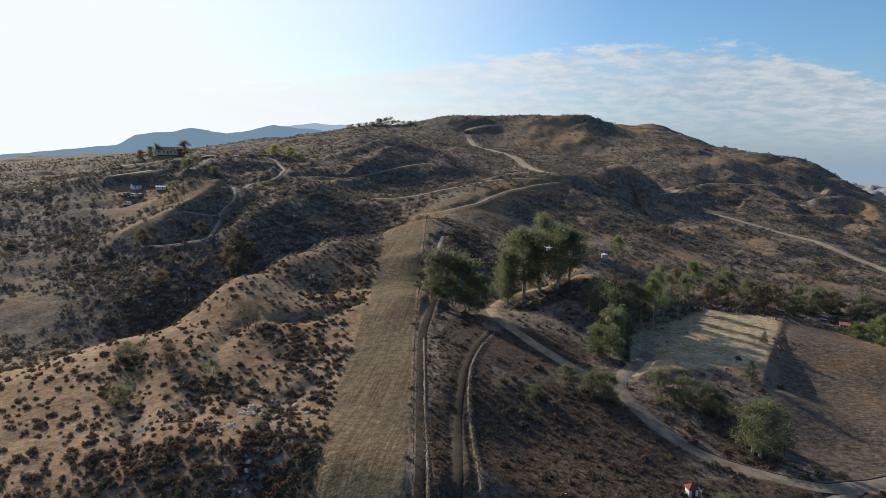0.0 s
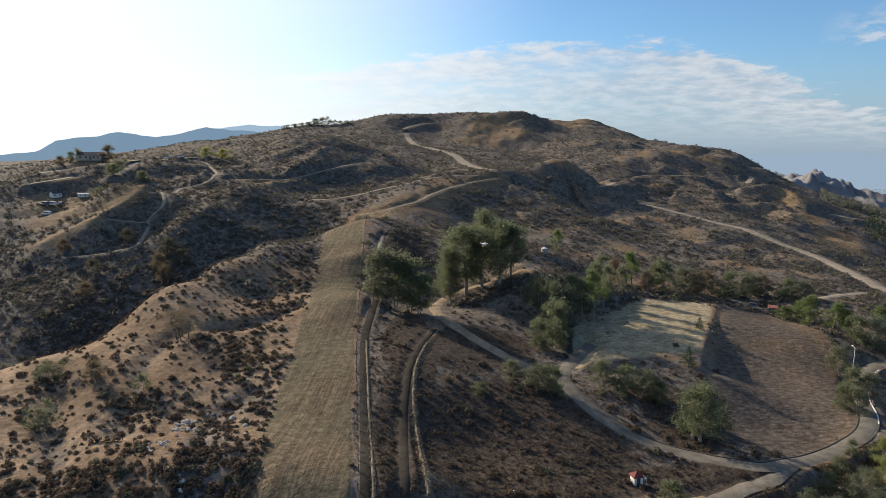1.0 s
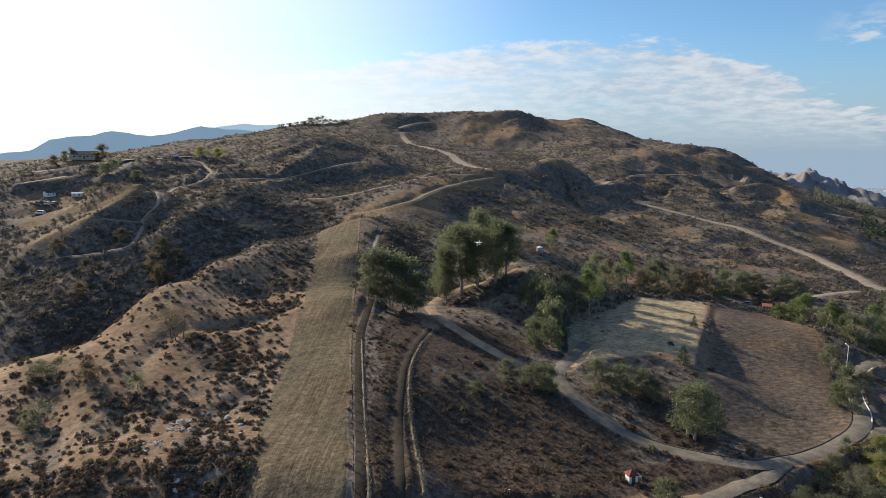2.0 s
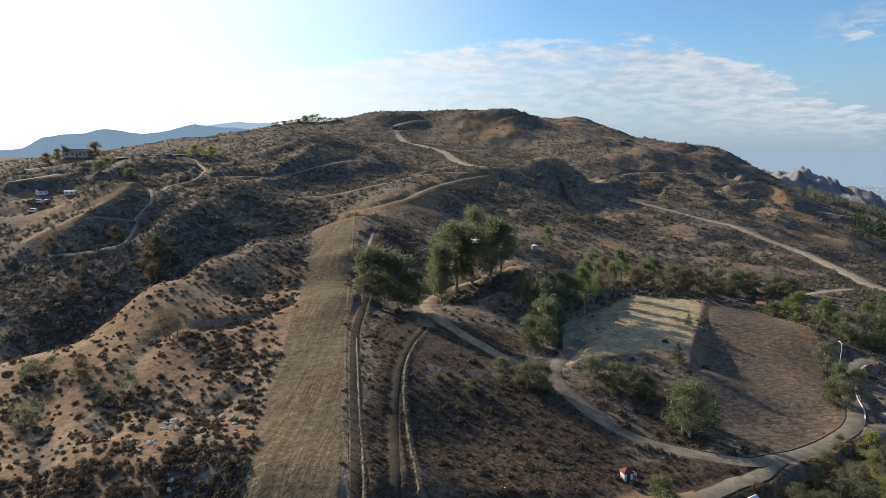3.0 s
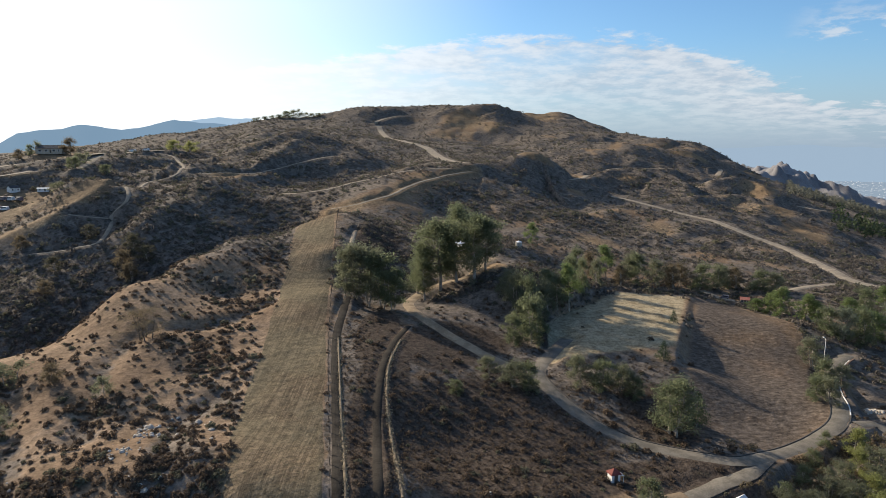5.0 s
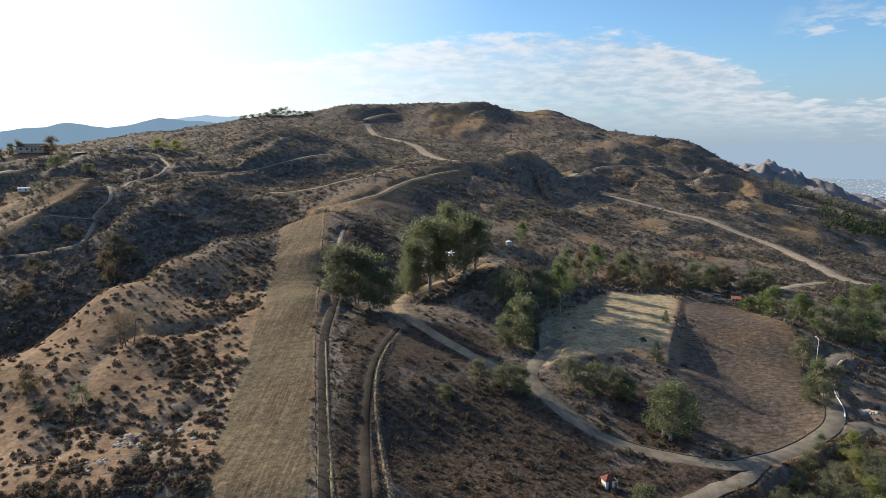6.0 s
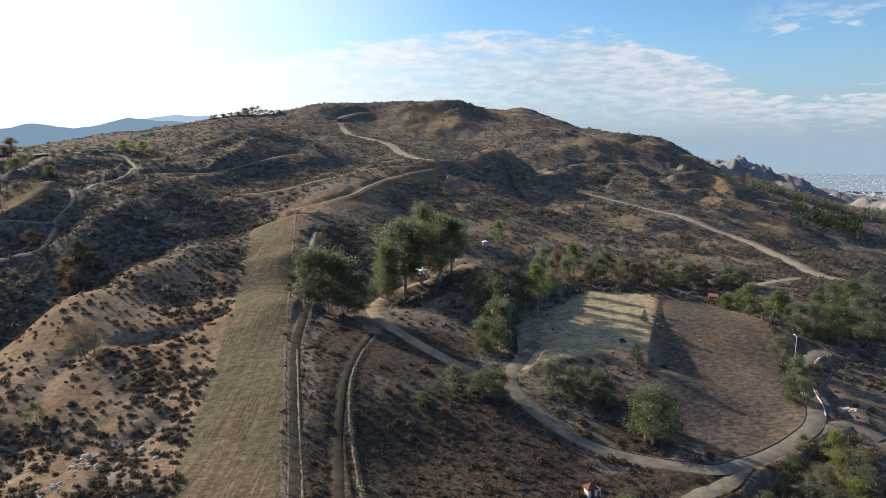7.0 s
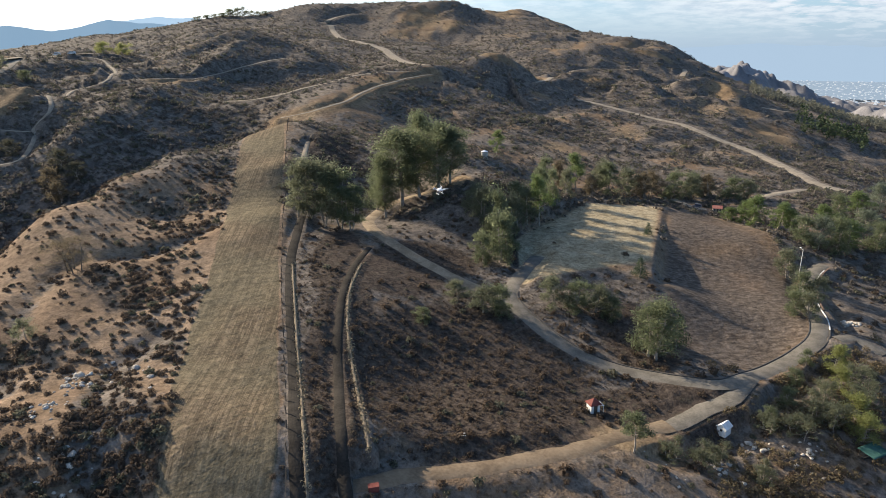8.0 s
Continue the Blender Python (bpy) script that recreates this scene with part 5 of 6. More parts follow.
EAST_GROVE = [(72.6, 107.7, 7, 5), (75.4, 106.7, 7.5, 6), (79, 109.5, 6.5, 6), (86, 114.5, 6, 6), (84.5, 108.9, 6, 6), (92.8, 125.1, 6, 6), (99.7, 128.4, 7, 6), (85.7, 121.9, 6, 6), (81.1, 118.6, 5, 5)]
LOW_LIME = [(52.2, 73.6, 4.2, 3.5), (49.7, 69.2, 3.5, 3.2), (48.2, 64.4, 3.6, 4), (46.9, 61.5, 4, 4)]
LOW_OLIVE = [(43.4, 64.2, 3.2, 4), (44.8, 63.2, 3.4, 4), (46.7, 67.6, 3, 3), (40, 61.9, 2.6, 3.5), (26.1, 60.0, 2.2, 3), (28.8, 59.2, 2.4, 3.2), (30.9, 60.1, 2, 2.8), (33.9, 57.2, 2.3, 2.4), (37.5, 62.8, 2.4, 3), (50.5, 66.5, 3.4, 4), (52.5, 70.0, 3.2, 3.6)]
HEDGE = [(41.4, 66.3, 3, 2.6), (38.1, 63.5, 2.4, 2.4), (45.5, 70.8, 3, 2.6), (48.8, 74, 2.6, 2.2)]
HILLTOP_TREES = [(-172, 645, 5, 10), (-164, 646, 4, 9), (-135, 649, 10, 12), (-143, 647, 8, 11), (-127, 649, 6, 11), (-150, 647, 5, 10), (-120, 650, 5, 10), (-112, 651, 4, 9), (-157, 646, 4, 8)]
HOUSE_TREES = [(-146.5, 231.9, 4.5, 5), (-145.6, 237.5, 5, 3.5), (-142.7, 237.5, 5.5, 3), (-132.2, 239.0, 7.5, 7), (-116.7, 212.9, 5, 6), (-114.5, 199.0, 4, 5), (-110.0, 200.5, 3.5, 4), (-107.3, 214.3, 4, 5), (-118.5, 222.0, 4.5, 6)]
RAVINE_TREES = [(-97.6, 152.7, 4, 5), (-84.7, 143.9, 4, 5), (-70.8, 146.1, 5, 6), (-70.2, 150.9, 5, 6), (-67.1, 141.9, 5, 6), (-65.8, 148.1, 4.5, 5), (-81.2, 133.0, 4, 5), (-83.4, 157.3, 4, 5)]

euc_a = make_tree("eucalyptus_tree", 11, 17, 10, 6800, 0.36, MAT_LEAF, "tall green eucalyptus with a pale bare trunk on the knoll", bare_stem=0.24, boughs=18)
euc_b = make_tree("eucalyptus_tree", 12, 14, 8, 5200, 0.34, MAT_LEAF, "slender green eucalyptus with a pale forked trunk on the knoll", bare_stem=0.28, boughs=15)
stand([(euc_a, 17, 10), (euc_b, 14, 8)], EUC, 1, "eucalyptus on the knoll")
grove_a = make_tree("grove_tree", 13, 11, 7, 3600, 0.34, MAT_LEAF_OLIVE, "olive-green tree with several thin trunks beside the fence", stems=3, bare_stem=0.10, boughs=8, thick=0.42)
grove_b = make_tree("grove_tree", 14, 10, 6, 3000, 0.34, MAT_LEAF, "dusty green tree with thin trunks beside the fence", stems=2, bare_stem=0.12, boughs=9, thick=0.45)
stand([(grove_a, 11, 7), (grove_b, 10, 6)], GROVE_WEST, 2, "grove beside the fence")
pad_a = make_tree("eucalyptus_tree", 15, 10, 5.5, 2600, 0.32, MAT_LEAF_FRESH, "young bright green eucalyptus beside the levelled pad", bare_stem=0.28, boughs=11, thick=0.7)
pad_b = make_tree("eucalyptus_tree", 16, 9, 5, 2300, 0.32, MAT_LEAF, "young grey-green eucalyptus beside the levelled pad", bare_stem=0.2, boughs=11, thick=0.7)
stand([(pad_a, 10, 5.5), (pad_b, 9, 5)], PAD_NORTH, 3, "trees round the pad")
low_a = make_tree("pepper_tree", 17, 6.5, 6, 2400, 0.32, MAT_LEAF_OLIVE, "spreading olive-green tree on the slope above the pad", stems=2, bare_stem=0.12, boughs=8)
low_b = make_tree("pepper_tree", 18, 6, 5.5, 2000, 0.32, MAT_LEAF_BROWN, "dry brownish spreading tree on the slope", stems=2, bare_stem=0.15, boughs=8)
low_c = make_tree("pepper_tree", 19, 6, 5.5, 2400, 0.30, MAT_LEAF, "dark green spreading tree on the slope", stems=2, bare_stem=0.10, boughs=8)
stand([(low_a, 6.5, 6), (low_b, 6, 5.5), (low_c, 6, 5.5)], PAD_NORTH_LOW, 4, "low trees behind the pad")
stand([(low_c, 6, 5.5), (low_a, 6.5, 6)], SLOPE, 5, "trees on the slope below the knoll")
stand([(low_a, 6.5, 6), (low_c, 6, 5.5)], DRIVE_SIDE, 6, "trees beside the driveway")
big = make_tree("pepper_tree", 20, 9.5, 7, 5200, 0.30, MAT_LEAF, "large dense green tree at the foot of the field", stems=3, bare_stem=0.06, boughs=12)
stand([(big, 9.5, 7)], [(30.4, 75.4, 9.0, 7)], 7)
pine_a = conifer("young_pine", 21, 5, 3, 1500, 0.26, MAT_LEAF_PINE, "small dark green conical pine beside the field")
stand([(pine_a, 5, 3)], [(34.1, 77.6, 5.0, 3), (35.2, 93, 3.2, 2.2), (43.1, 109.8, 2.4, 1.6)], 8, "small pines")
fresh = make_tree("poplar_tree", 22, 6.5, 4.5, 2600, 0.28, MAT_LEAF_FRESH, "bright green leafy tree beside the small house", stems=2, bare_stem=0.10, boughs=10)
stand([(fresh, 6.5, 4.5)], BRIGHT, 9, "green trees beside the house")
stand([(low_a, 6.5, 6), (low_c, 6, 5.5)], EDGE, 10, "trees along the field's edge")
grey = make_tree("eucalyptus_tree", 23, 7, 6, 2800, 0.30, MAT_LEAF_GREY, "grey-green bushy eucalyptus beside the driveway bend", stems=2, bare_stem=0.15, boughs=10)
stand([(grey, 7, 6), (low_c, 6, 5.5), (fresh, 6.5, 4.5)], EAST_GROVE, 11, "trees at the driveway bend")
lime = make_tree("willow_bush", 24, 4, 3.8, 2600, 0.20, MAT_LEAF_LIME, "yellow-green leafy bush below the driveway", "bush", stems=3, bare_stem=0.05, boughs=8)
stand([(lime, 4, 3.8)], LOW_LIME, 12, "bushes below the driveway")
olive = make_tree("scrub_bush", 25, 3, 3.4, 2200, 0.18, MAT_LEAF_OLIVE, "dry olive bush below the driveway", "bush", stems=4, bare_stem=0.05, boughs=6)
stand([(olive, 3, 3.4)], LOW_OLIVE, 13, "bushes below the driveway")
stand([(low_c, 6, 5.5)], HEDGE, 14, "bushes along the bank")
lone = make_tree("pepper_tree", 26, 5.2, 3.2, 1800, 0.22, MAT_LEAF, "small leaning green tree beside the lower dirt road", bare_stem=0.42, boughs=9)
stand([(lone, 5.2, 3.2)], [(21.6, 58.6, 5.2, 3.2)], 15)
dead = make_tree("bare_tree", 27, 6, 6.5, 2600, 0.16, MAT_LEAF_BROWN, "nearly leafless brown tree on the grass slope", stems=4, bare_stem=0.12, boughs=9, bark=MAT_BARK_DARK, thick=0.6)
stand([(dead, 6, 6.5)], [(-41.2, 91.5, 5.5, 8.5)], 16)
small = make_tree("pepper_tree", 28, 3.2, 2.6, 1300, 0.18, MAT_LEAF_OLIVE, "small round olive tree alone on the grass slope", bare_stem=0.3, boughs=9)
stand([(small, 3.2, 2.6)], [(-39.2, 74.8, 3.2, 2.6)], 17)
stand([(olive, 3, 3.4), (low_b, 6, 5.5)], [(-53, 78.2, 3, 4.5), (-46.8, 77, 3, 3.5), (-47.3, 67.2, 3, 4)], 18, "bushes on the west slope")
stand([(low_b, 6, 5.5), (big, 9.5, 7), (olive, 3, 3.4)], HOUSE_TREES, 19, "trees round the west houses")
round_tree = make_tree("pepper_tree", 29, 6, 9, 2400, 0.40, MAT_LEAF_LIME, "broad yellow-green tree on the west bench", stems=2, bare_stem=0.08, boughs=9)
stand([(round_tree, 6, 9)], [(-112.0, 283.0, 5, 9), (-105.5, 285.0, 5, 8)], 20)
MAT_LEAF_DARK = island_tone("dark_oak_leaves", (0.060, 0.058, 0.040), (0.130, 0.122, 0.080), 0.8, 0.3)
dark = make_tree("oak_tree", 31, 6, 5.5, 2200, 0.30, MAT_LEAF_DARK, "low dark oak in the shaded ravine", stems=2, bare_stem=0.08, boughs=8)
stand([(low_b, 6, 5.5), (dark, 6, 5.5)], RAVINE_TREES, 21, "trees in the ravine")
stand([(olive, 3, 3.4), (big, 9.5, 7)], HILLTOP_TREES, 22, "trees on the far hilltop")

# ---- buildings and other things ----
def part(name, bm, mat, parent=None, label="", smooth_faces=False):
    mesh = bpy.data.meshes.new(name)
    bm.to_mesh(mesh)
    bm.free()
    if smooth_faces:
        mesh.polygons.foreach_set("use_smooth", [True] * len(mesh.polygons))
    mesh.materials.append(mat)
    ob = new(name, mesh)
    if parent is not None:
        ob.parent = parent
    if label:
        tagged(ob, label)
    return ob


def box(bm, x0, x1, y0, y1, z0, z1, bevel=0.0):
    made = bmesh.ops.create_cube(bm, size=1.0, matrix=Matrix.LocRotScale(((x0 + x1) / 2, (y0 + y1) / 2, (z0 + z1) / 2), None, (x1 - x0, y1 - y0, z1 - z0)))
    if bevel:
        edges = {e for v in made["verts"] for e in v.link_edges}
        bmesh.ops.bevel(bm, geom=list(edges), offset=bevel, segments=1, affect="EDGES")
    return bm


def boxes(*rows, bevel=0.0):
    bm = bmesh.new()
    for row in rows:
        box(bm, *row, bevel=bevel)
    return bm


def rod(bm, a, b, r0, r1, sides=8):
    a, b = Vector(a), Vector(b)
    q = (b - a).to_track_quat("Z", "Y").to_matrix().to_4x4()
    bmesh.ops.create_cone(bm, cap_ends=True, segments=sides, radius1=r0, radius2=r1, depth=(b - a).length, matrix=Matrix.Translation((a + b) / 2) @ q)
    return bm


def slab(points, thick):
    """A flat sheet of some thickness over an outline of points."""
    bm = bmesh.new()
    face = bm.faces.new([bm.verts.new(p) for p in points])
    n = Vector((0, 0, -thick))
    out = bmesh.ops.extrude_face_region(bm, geom=[face])
    bmesh.ops.translate(bm, vec=n, verts=[v for v in out["geom"] if isinstance(v, bmesh.types.BMVert)])
    bmesh.ops.recalc_face_normals(bm, faces=bm.faces)
    return bm


def set_down(ob, x, y, turn=0.0, lift=0.0):
    """Stands a thing of true size on the plan."""
    ob.matrix_basis = Matrix.Translation((x, y, ground_z(x, y) + lift)) @ Matrix.Rotation(radians(turn), 4, "Z") @ Matrix.Scale(1 / SCALE, 4)
    return ob


MAT_WHITE = speckled("white_paint", (0.62, 0.61, 0.58), (0.80, 0.79, 0.76), 0.8, 0.6, 0.004)
MAT_RED_ROOF = speckled("red_roof_paint", (0.135, 0.042, 0.036), (0.215, 0.072, 0.058), 0.6, 0.7, 0.01)
MAT_TILE_ROOF = speckled("terracotta_tiles", (0.32, 0.10, 0.09), (0.46, 0.23, 0.16), 0.5, 0.8, 0.03)
MAT_DARK_ROOF = speckled("dark_shingles", (0.05, 0.05, 0.055), (0.11, 0.11, 0.115), 0.6, 0.85, 0.02)
MAT_TAN_WALL = speckled("tan_stucco", (0.36, 0.30, 0.23), (0.48, 0.41, 0.32), 0.9, 0.9, 0.01)
MAT_GLASS_DARK = speckled("dark_window_glass", (0.02, 0.025, 0.03), (0.04, 0.045, 0.05), 1.0, 0.08, 0.0, 0.5)
MAT_STEEL = speckled("galvanised_steel", (0.42, 0.42, 0.41), (0.58, 0.58, 0.57), 0.7, 0.45, 0.0, 0.5, 0.7)
MAT_WOOD_GREY = speckled("weathered_wood", (0.07, 0.058, 0.046), (0.14, 0.115, 0.09), 0.4, 0.95, 0.01)
MAT_GREEN_TARP = speckled("green_tarpaulin", (0.022, 0.065, 0.055), (0.055, 0.125, 0.105), 0.8, 0.7, 0.02)
MAT_ROCK = speckled("pale_boulder", (0.34, 0.30, 0.25), (0.56, 0.505, 0.43), 0.5, 0.9, 0.06, jitter=0.18)
MAT_WHITE_PLASTIC = speckled("white_plastic", (0.74, 0.74, 0.74), (0.82, 0.82, 0.82), 0.2, 0.35, 0.0, 0.5)
MAT_DARK_PLASTIC = speckled("dark_plastic", (0.03, 0.03, 0.03), (0.06, 0.06, 0.06), 0.1, 0.4)
MAT_KERB = speckled("asphalt_kerb", (0.06, 0.055, 0.05), (0.12, 0.11, 0.10), 0.7, 0.9, 0.02)
MAT_LINE = speckled("worn_white_line", (0.50, 0.49, 0.46), (0.72, 0.71, 0.68), 0.6, 0.8)
# brown of the slope below the bend, its shadow put into the colour
MAT_SLOPE_SHADE = speckled("brown_block_wall", (0.13, 0.085, 0.065), (0.22, 0.15, 0.115), 0.5, 0.9, 0.03)


def gabled_house(name, label, wide, deep, eaves, ridge, wall_mat, roof_mat, windows, door=None, over=0.35):
    """A small house along x: wall, two roof slopes, windows with frames and panes, a door."""
    root = tagged(new(name), label, "house")
    w, d = wide / 2, deep / 2
    bm = bmesh.new()
    outline = [(-w, -d, -0.6), (w, -d, -0.6), (w, d, -0.6), (-w, d, -0.6), (-w, -d, eaves), (w, -d, eaves), (w, d, eaves), (-w, d, eaves), (-w, 0, ridge - 0.1), (w, 0, ridge - 0.1)]
    v = [bm.verts.new(p) for p in outline]
    for f in ((0, 1, 5, 4), (2, 3, 7, 6), (1, 2, 6, 9, 5), (3, 0, 4, 8, 7), (4, 5, 9, 8), (6, 7, 8, 9), (3, 2, 1, 0)):
        bm.faces.new([v[k] for k in f])
    part("wall", bm, wall_mat, root)
    drop = (ridge - eaves) / d * over
    for s in (-1, 1):
        pts = [(-w - over, s * (d + over), eaves - drop + 0.1), (w + over, s * (d + over), eaves - drop + 0.1), (w + over, 0, ridge + 0.1), (-w - over, 0, ridge + 0.1)]
        part("roof", slab(pts if s < 0 else pts[::-1], 0.12), roof_mat, root)
    for cx, cz, ww, wh in windows:
        frame_part = part("window", boxes((cx - ww / 2 - 0.08, cx + ww / 2 + 0.08, -d - 0.06, -d + 0.02, cz - 0.08, cz), (cx - ww / 2 - 0.08, cx + ww / 2 + 0.08, -d - 0.06, -d + 0.02, cz + wh, cz + wh + 0.08),
                                          (cx - ww / 2 - 0.08, cx - ww / 2, -d - 0.06, -d + 0.02, cz, cz + wh), (cx + ww / 2, cx + ww / 2 + 0.08, -d - 0.06, -d + 0.02, cz, cz + wh)), MAT_WHITE, root)
        part("pane", boxes((cx - ww / 2, cx + ww / 2, -d - 0.02, -d + 0.01, cz, cz + wh)), MAT_GLASS_DARK, frame_part)
    if door:
        part("door", boxes((door - 0.45, door + 0.45, -d - 0.05, -d + 0.02, 0, 2.05), bevel=0.02), MAT_WOOD_GREY, root)
    return root


def build_shed():
    """A little white hut with a red hipped roof and a side awning."""
    root = tagged(new("garden_shed"), "small white hut with a red hipped roof in dry weeds", "shed")
    part("wall", boxes((-0.9, 0.9, -0.8, 0.8, -0.5, 1.75), bevel=0.02), MAT_WHITE, root)
    e, z = 1.15, 1.7
    for k in range(4):
        a, b = math.pi / 4 + k * math.pi / 2, math.pi / 4 + (k + 1) * math.pi / 2
        r = e * 1.414
        part("roof", slab([(r * math.cos(a), r * 0.9 * math.sin(a), z), (r * math.cos(b), r * 0.9 * math.sin(b), z), (0, 0, z + 0.95)], 0.06), MAT_RED_ROOF, root)
    part("door", boxes((-0.35, 0.35, -0.84, -0.79, 0, 1.55), bevel=0.01), MAT_WOOD_GREY, root)
    part("awning", slab([(0.9, -0.8, 1.45), (1.75, -0.8, 1.2), (1.75, 0.7, 1.2), (0.9, 0.7, 1.45)], 0.05), MAT_WHITE, root, "white flat awning")
    for y in (-0.7, 0.6):
        part("post", rod(bmesh.new(), (1.65, y, -0.5), (1.65, y, 1.2), 0.04, 0.04), MAT_WHITE, root)
    return set_down(root, 20.2, 66.3, 14)


# beige tank body, darker than the white lid
MAT_TANK = speckled("sun_bleached_beige_plastic", (0.34, 0.30, 0.25), (0.48, 0.44, 0.38), 0.7, 0.6, 0.004)


def build_tank():
    root = tagged(new("water_tank"), "pale upright water tank on a concrete base on the knoll", "tank")
    part("base", rod(bmesh.new(), (0, 0, -0.6), (0, 0, 0.15), 1.55, 1.5, 24), MAT_TAN_WALL, root)
    part("body", rod(bmesh.new(), (0, 0, 0.15), (0, 0, 2.7), 1.25, 1.25, 28), MAT_TANK, root, smooth_faces=False)
    bm = rod(bmesh.new(), (0, 0, 2.7), (0, 0, 3.05), 1.3, 0.35, 28)
    rod(bm, (0, 0, 3.05), (0, 0, 3.2), 0.3, 0.28, 16)
    part("lid", bm, MAT_WHITE_PLASTIC, root)
    for k in range(3):
        bm = bmesh.new()
        z = 0.6 + 0.75 * k
        rod(bm, (0, 0, z), (0, 0, z + 0.06), 1.28, 1.28, 28)
        part("band", bm, MAT_STEEL, root, "dull steel band")
    part("pipe", rod(bmesh.new(), (1.3, -0.3, -0.2), (1.3, -0.3, 2.5), 0.05, 0.05), MAT_DARK_PLASTIC, root)
    return set_down(root, 20.6, 147.5)


def build_white_shed():
    root = tagged(new("tool_shed"), "small white gabled tool shed beside the lower road", "shed")
    part("wall", boxes((-1.0, 1.0, -0.8, 0.8, -0.4, 1.35), bevel=0.02), MAT_WHITE, root)
    for s in (-1, 1):
        pts = [(-1.15, s * 1.0, 1.22), (1.15, s * 1.0, 1.22), (1.15, 0, 1.95), (-1.15, 0, 1.95)]
        part("roof", slab(pts if s < 0 else pts[::-1], 0.06), MAT_WHITE, root)
    for x in (-1.0, 0.95):
        bm = bmesh.new()
        ends = [[bm.verts.new((x + dx, y, z)) for y, z in ((-0.8, 1.3), (0.8, 1.3), (0, 1.88))] for dx in (0, 0.05)]
        bm.faces.new(ends[0][::-1])
        bm.faces.new(ends[1])
        for k in range(3):
            bm.faces.new([ends[0][k], ends[0][(k + 1) % 3], ends[1][(k + 1) % 3], ends[1][k]])
        part("gable", bm, MAT_WHITE, root)
    part("window", boxes((-1.05, -1.0, -0.2, 0.2, 0.6, 1.0)), MAT_GLASS_DARK, root, "small dark window")
    return set_down(root, 33.0, 63.3, 35)


def build_tarp_shelter():
    root = tagged(new("tarp_shelter"), "low shelter with a dark green tarpaulin roof among bushes", "shelter")
    for x in (-1.8, 1.8):
        for y in (-1.2, 1.2):
            part("post", rod(bmesh.new(), (x, y, -0.5), (x, y, 1.7 if y < 0 else 2.1), 0.05, 0.05), MAT_WOOD_GREY, root)
    bm = bmesh.new()
    bmesh.ops.create_grid(bm, x_segments=10, y_segments=7, size=1.0)
    for v in bm.verts:
        v.co = (v.co.x * 2.1, v.co.y * 1.5, 1.92 + 0.18 * v.co.y - 0.12 * math.cos(v.co.x * 1.6) * math.cos(v.co.y * 1.6) + 0.03 * math.sin(v.co.x * 9))
    bmesh.ops.solidify(bm, geom=bm.faces[:], thickness=0.02)
    part("tarpaulin", bm, MAT_GREEN_TARP, root, smooth_faces=True)
    part("bench", boxes((-1.5, 1.5, 0.4, 0.9, -0.3, 0.55), bevel=0.03), MAT_DARK_PLASTIC, root)
    return set_down(root, 46.2, 59.2, 20)


def build_lamp():
    root = tagged(new("street_lamp"), "tall pale lamp post beside the driveway bend", "lamp post")
    part("pole", rod(bmesh.new(), (0, 0, -0.5), (0, 0, 7.6), 0.11, 0.07, 10), MAT_WHITE, root)
    part("arm", rod(bmesh.new(), (0, 0, 7.5), (0.9, -0.1, 7.85), 0.045, 0.04), MAT_STEEL, root)
    part("lamp_head", boxes((0.75, 1.35, -0.22, 0.05, 7.78, 7.95), bevel=0.04), MAT_WHITE, root)
    return set_down(root, 64.5, 100.0, 100)


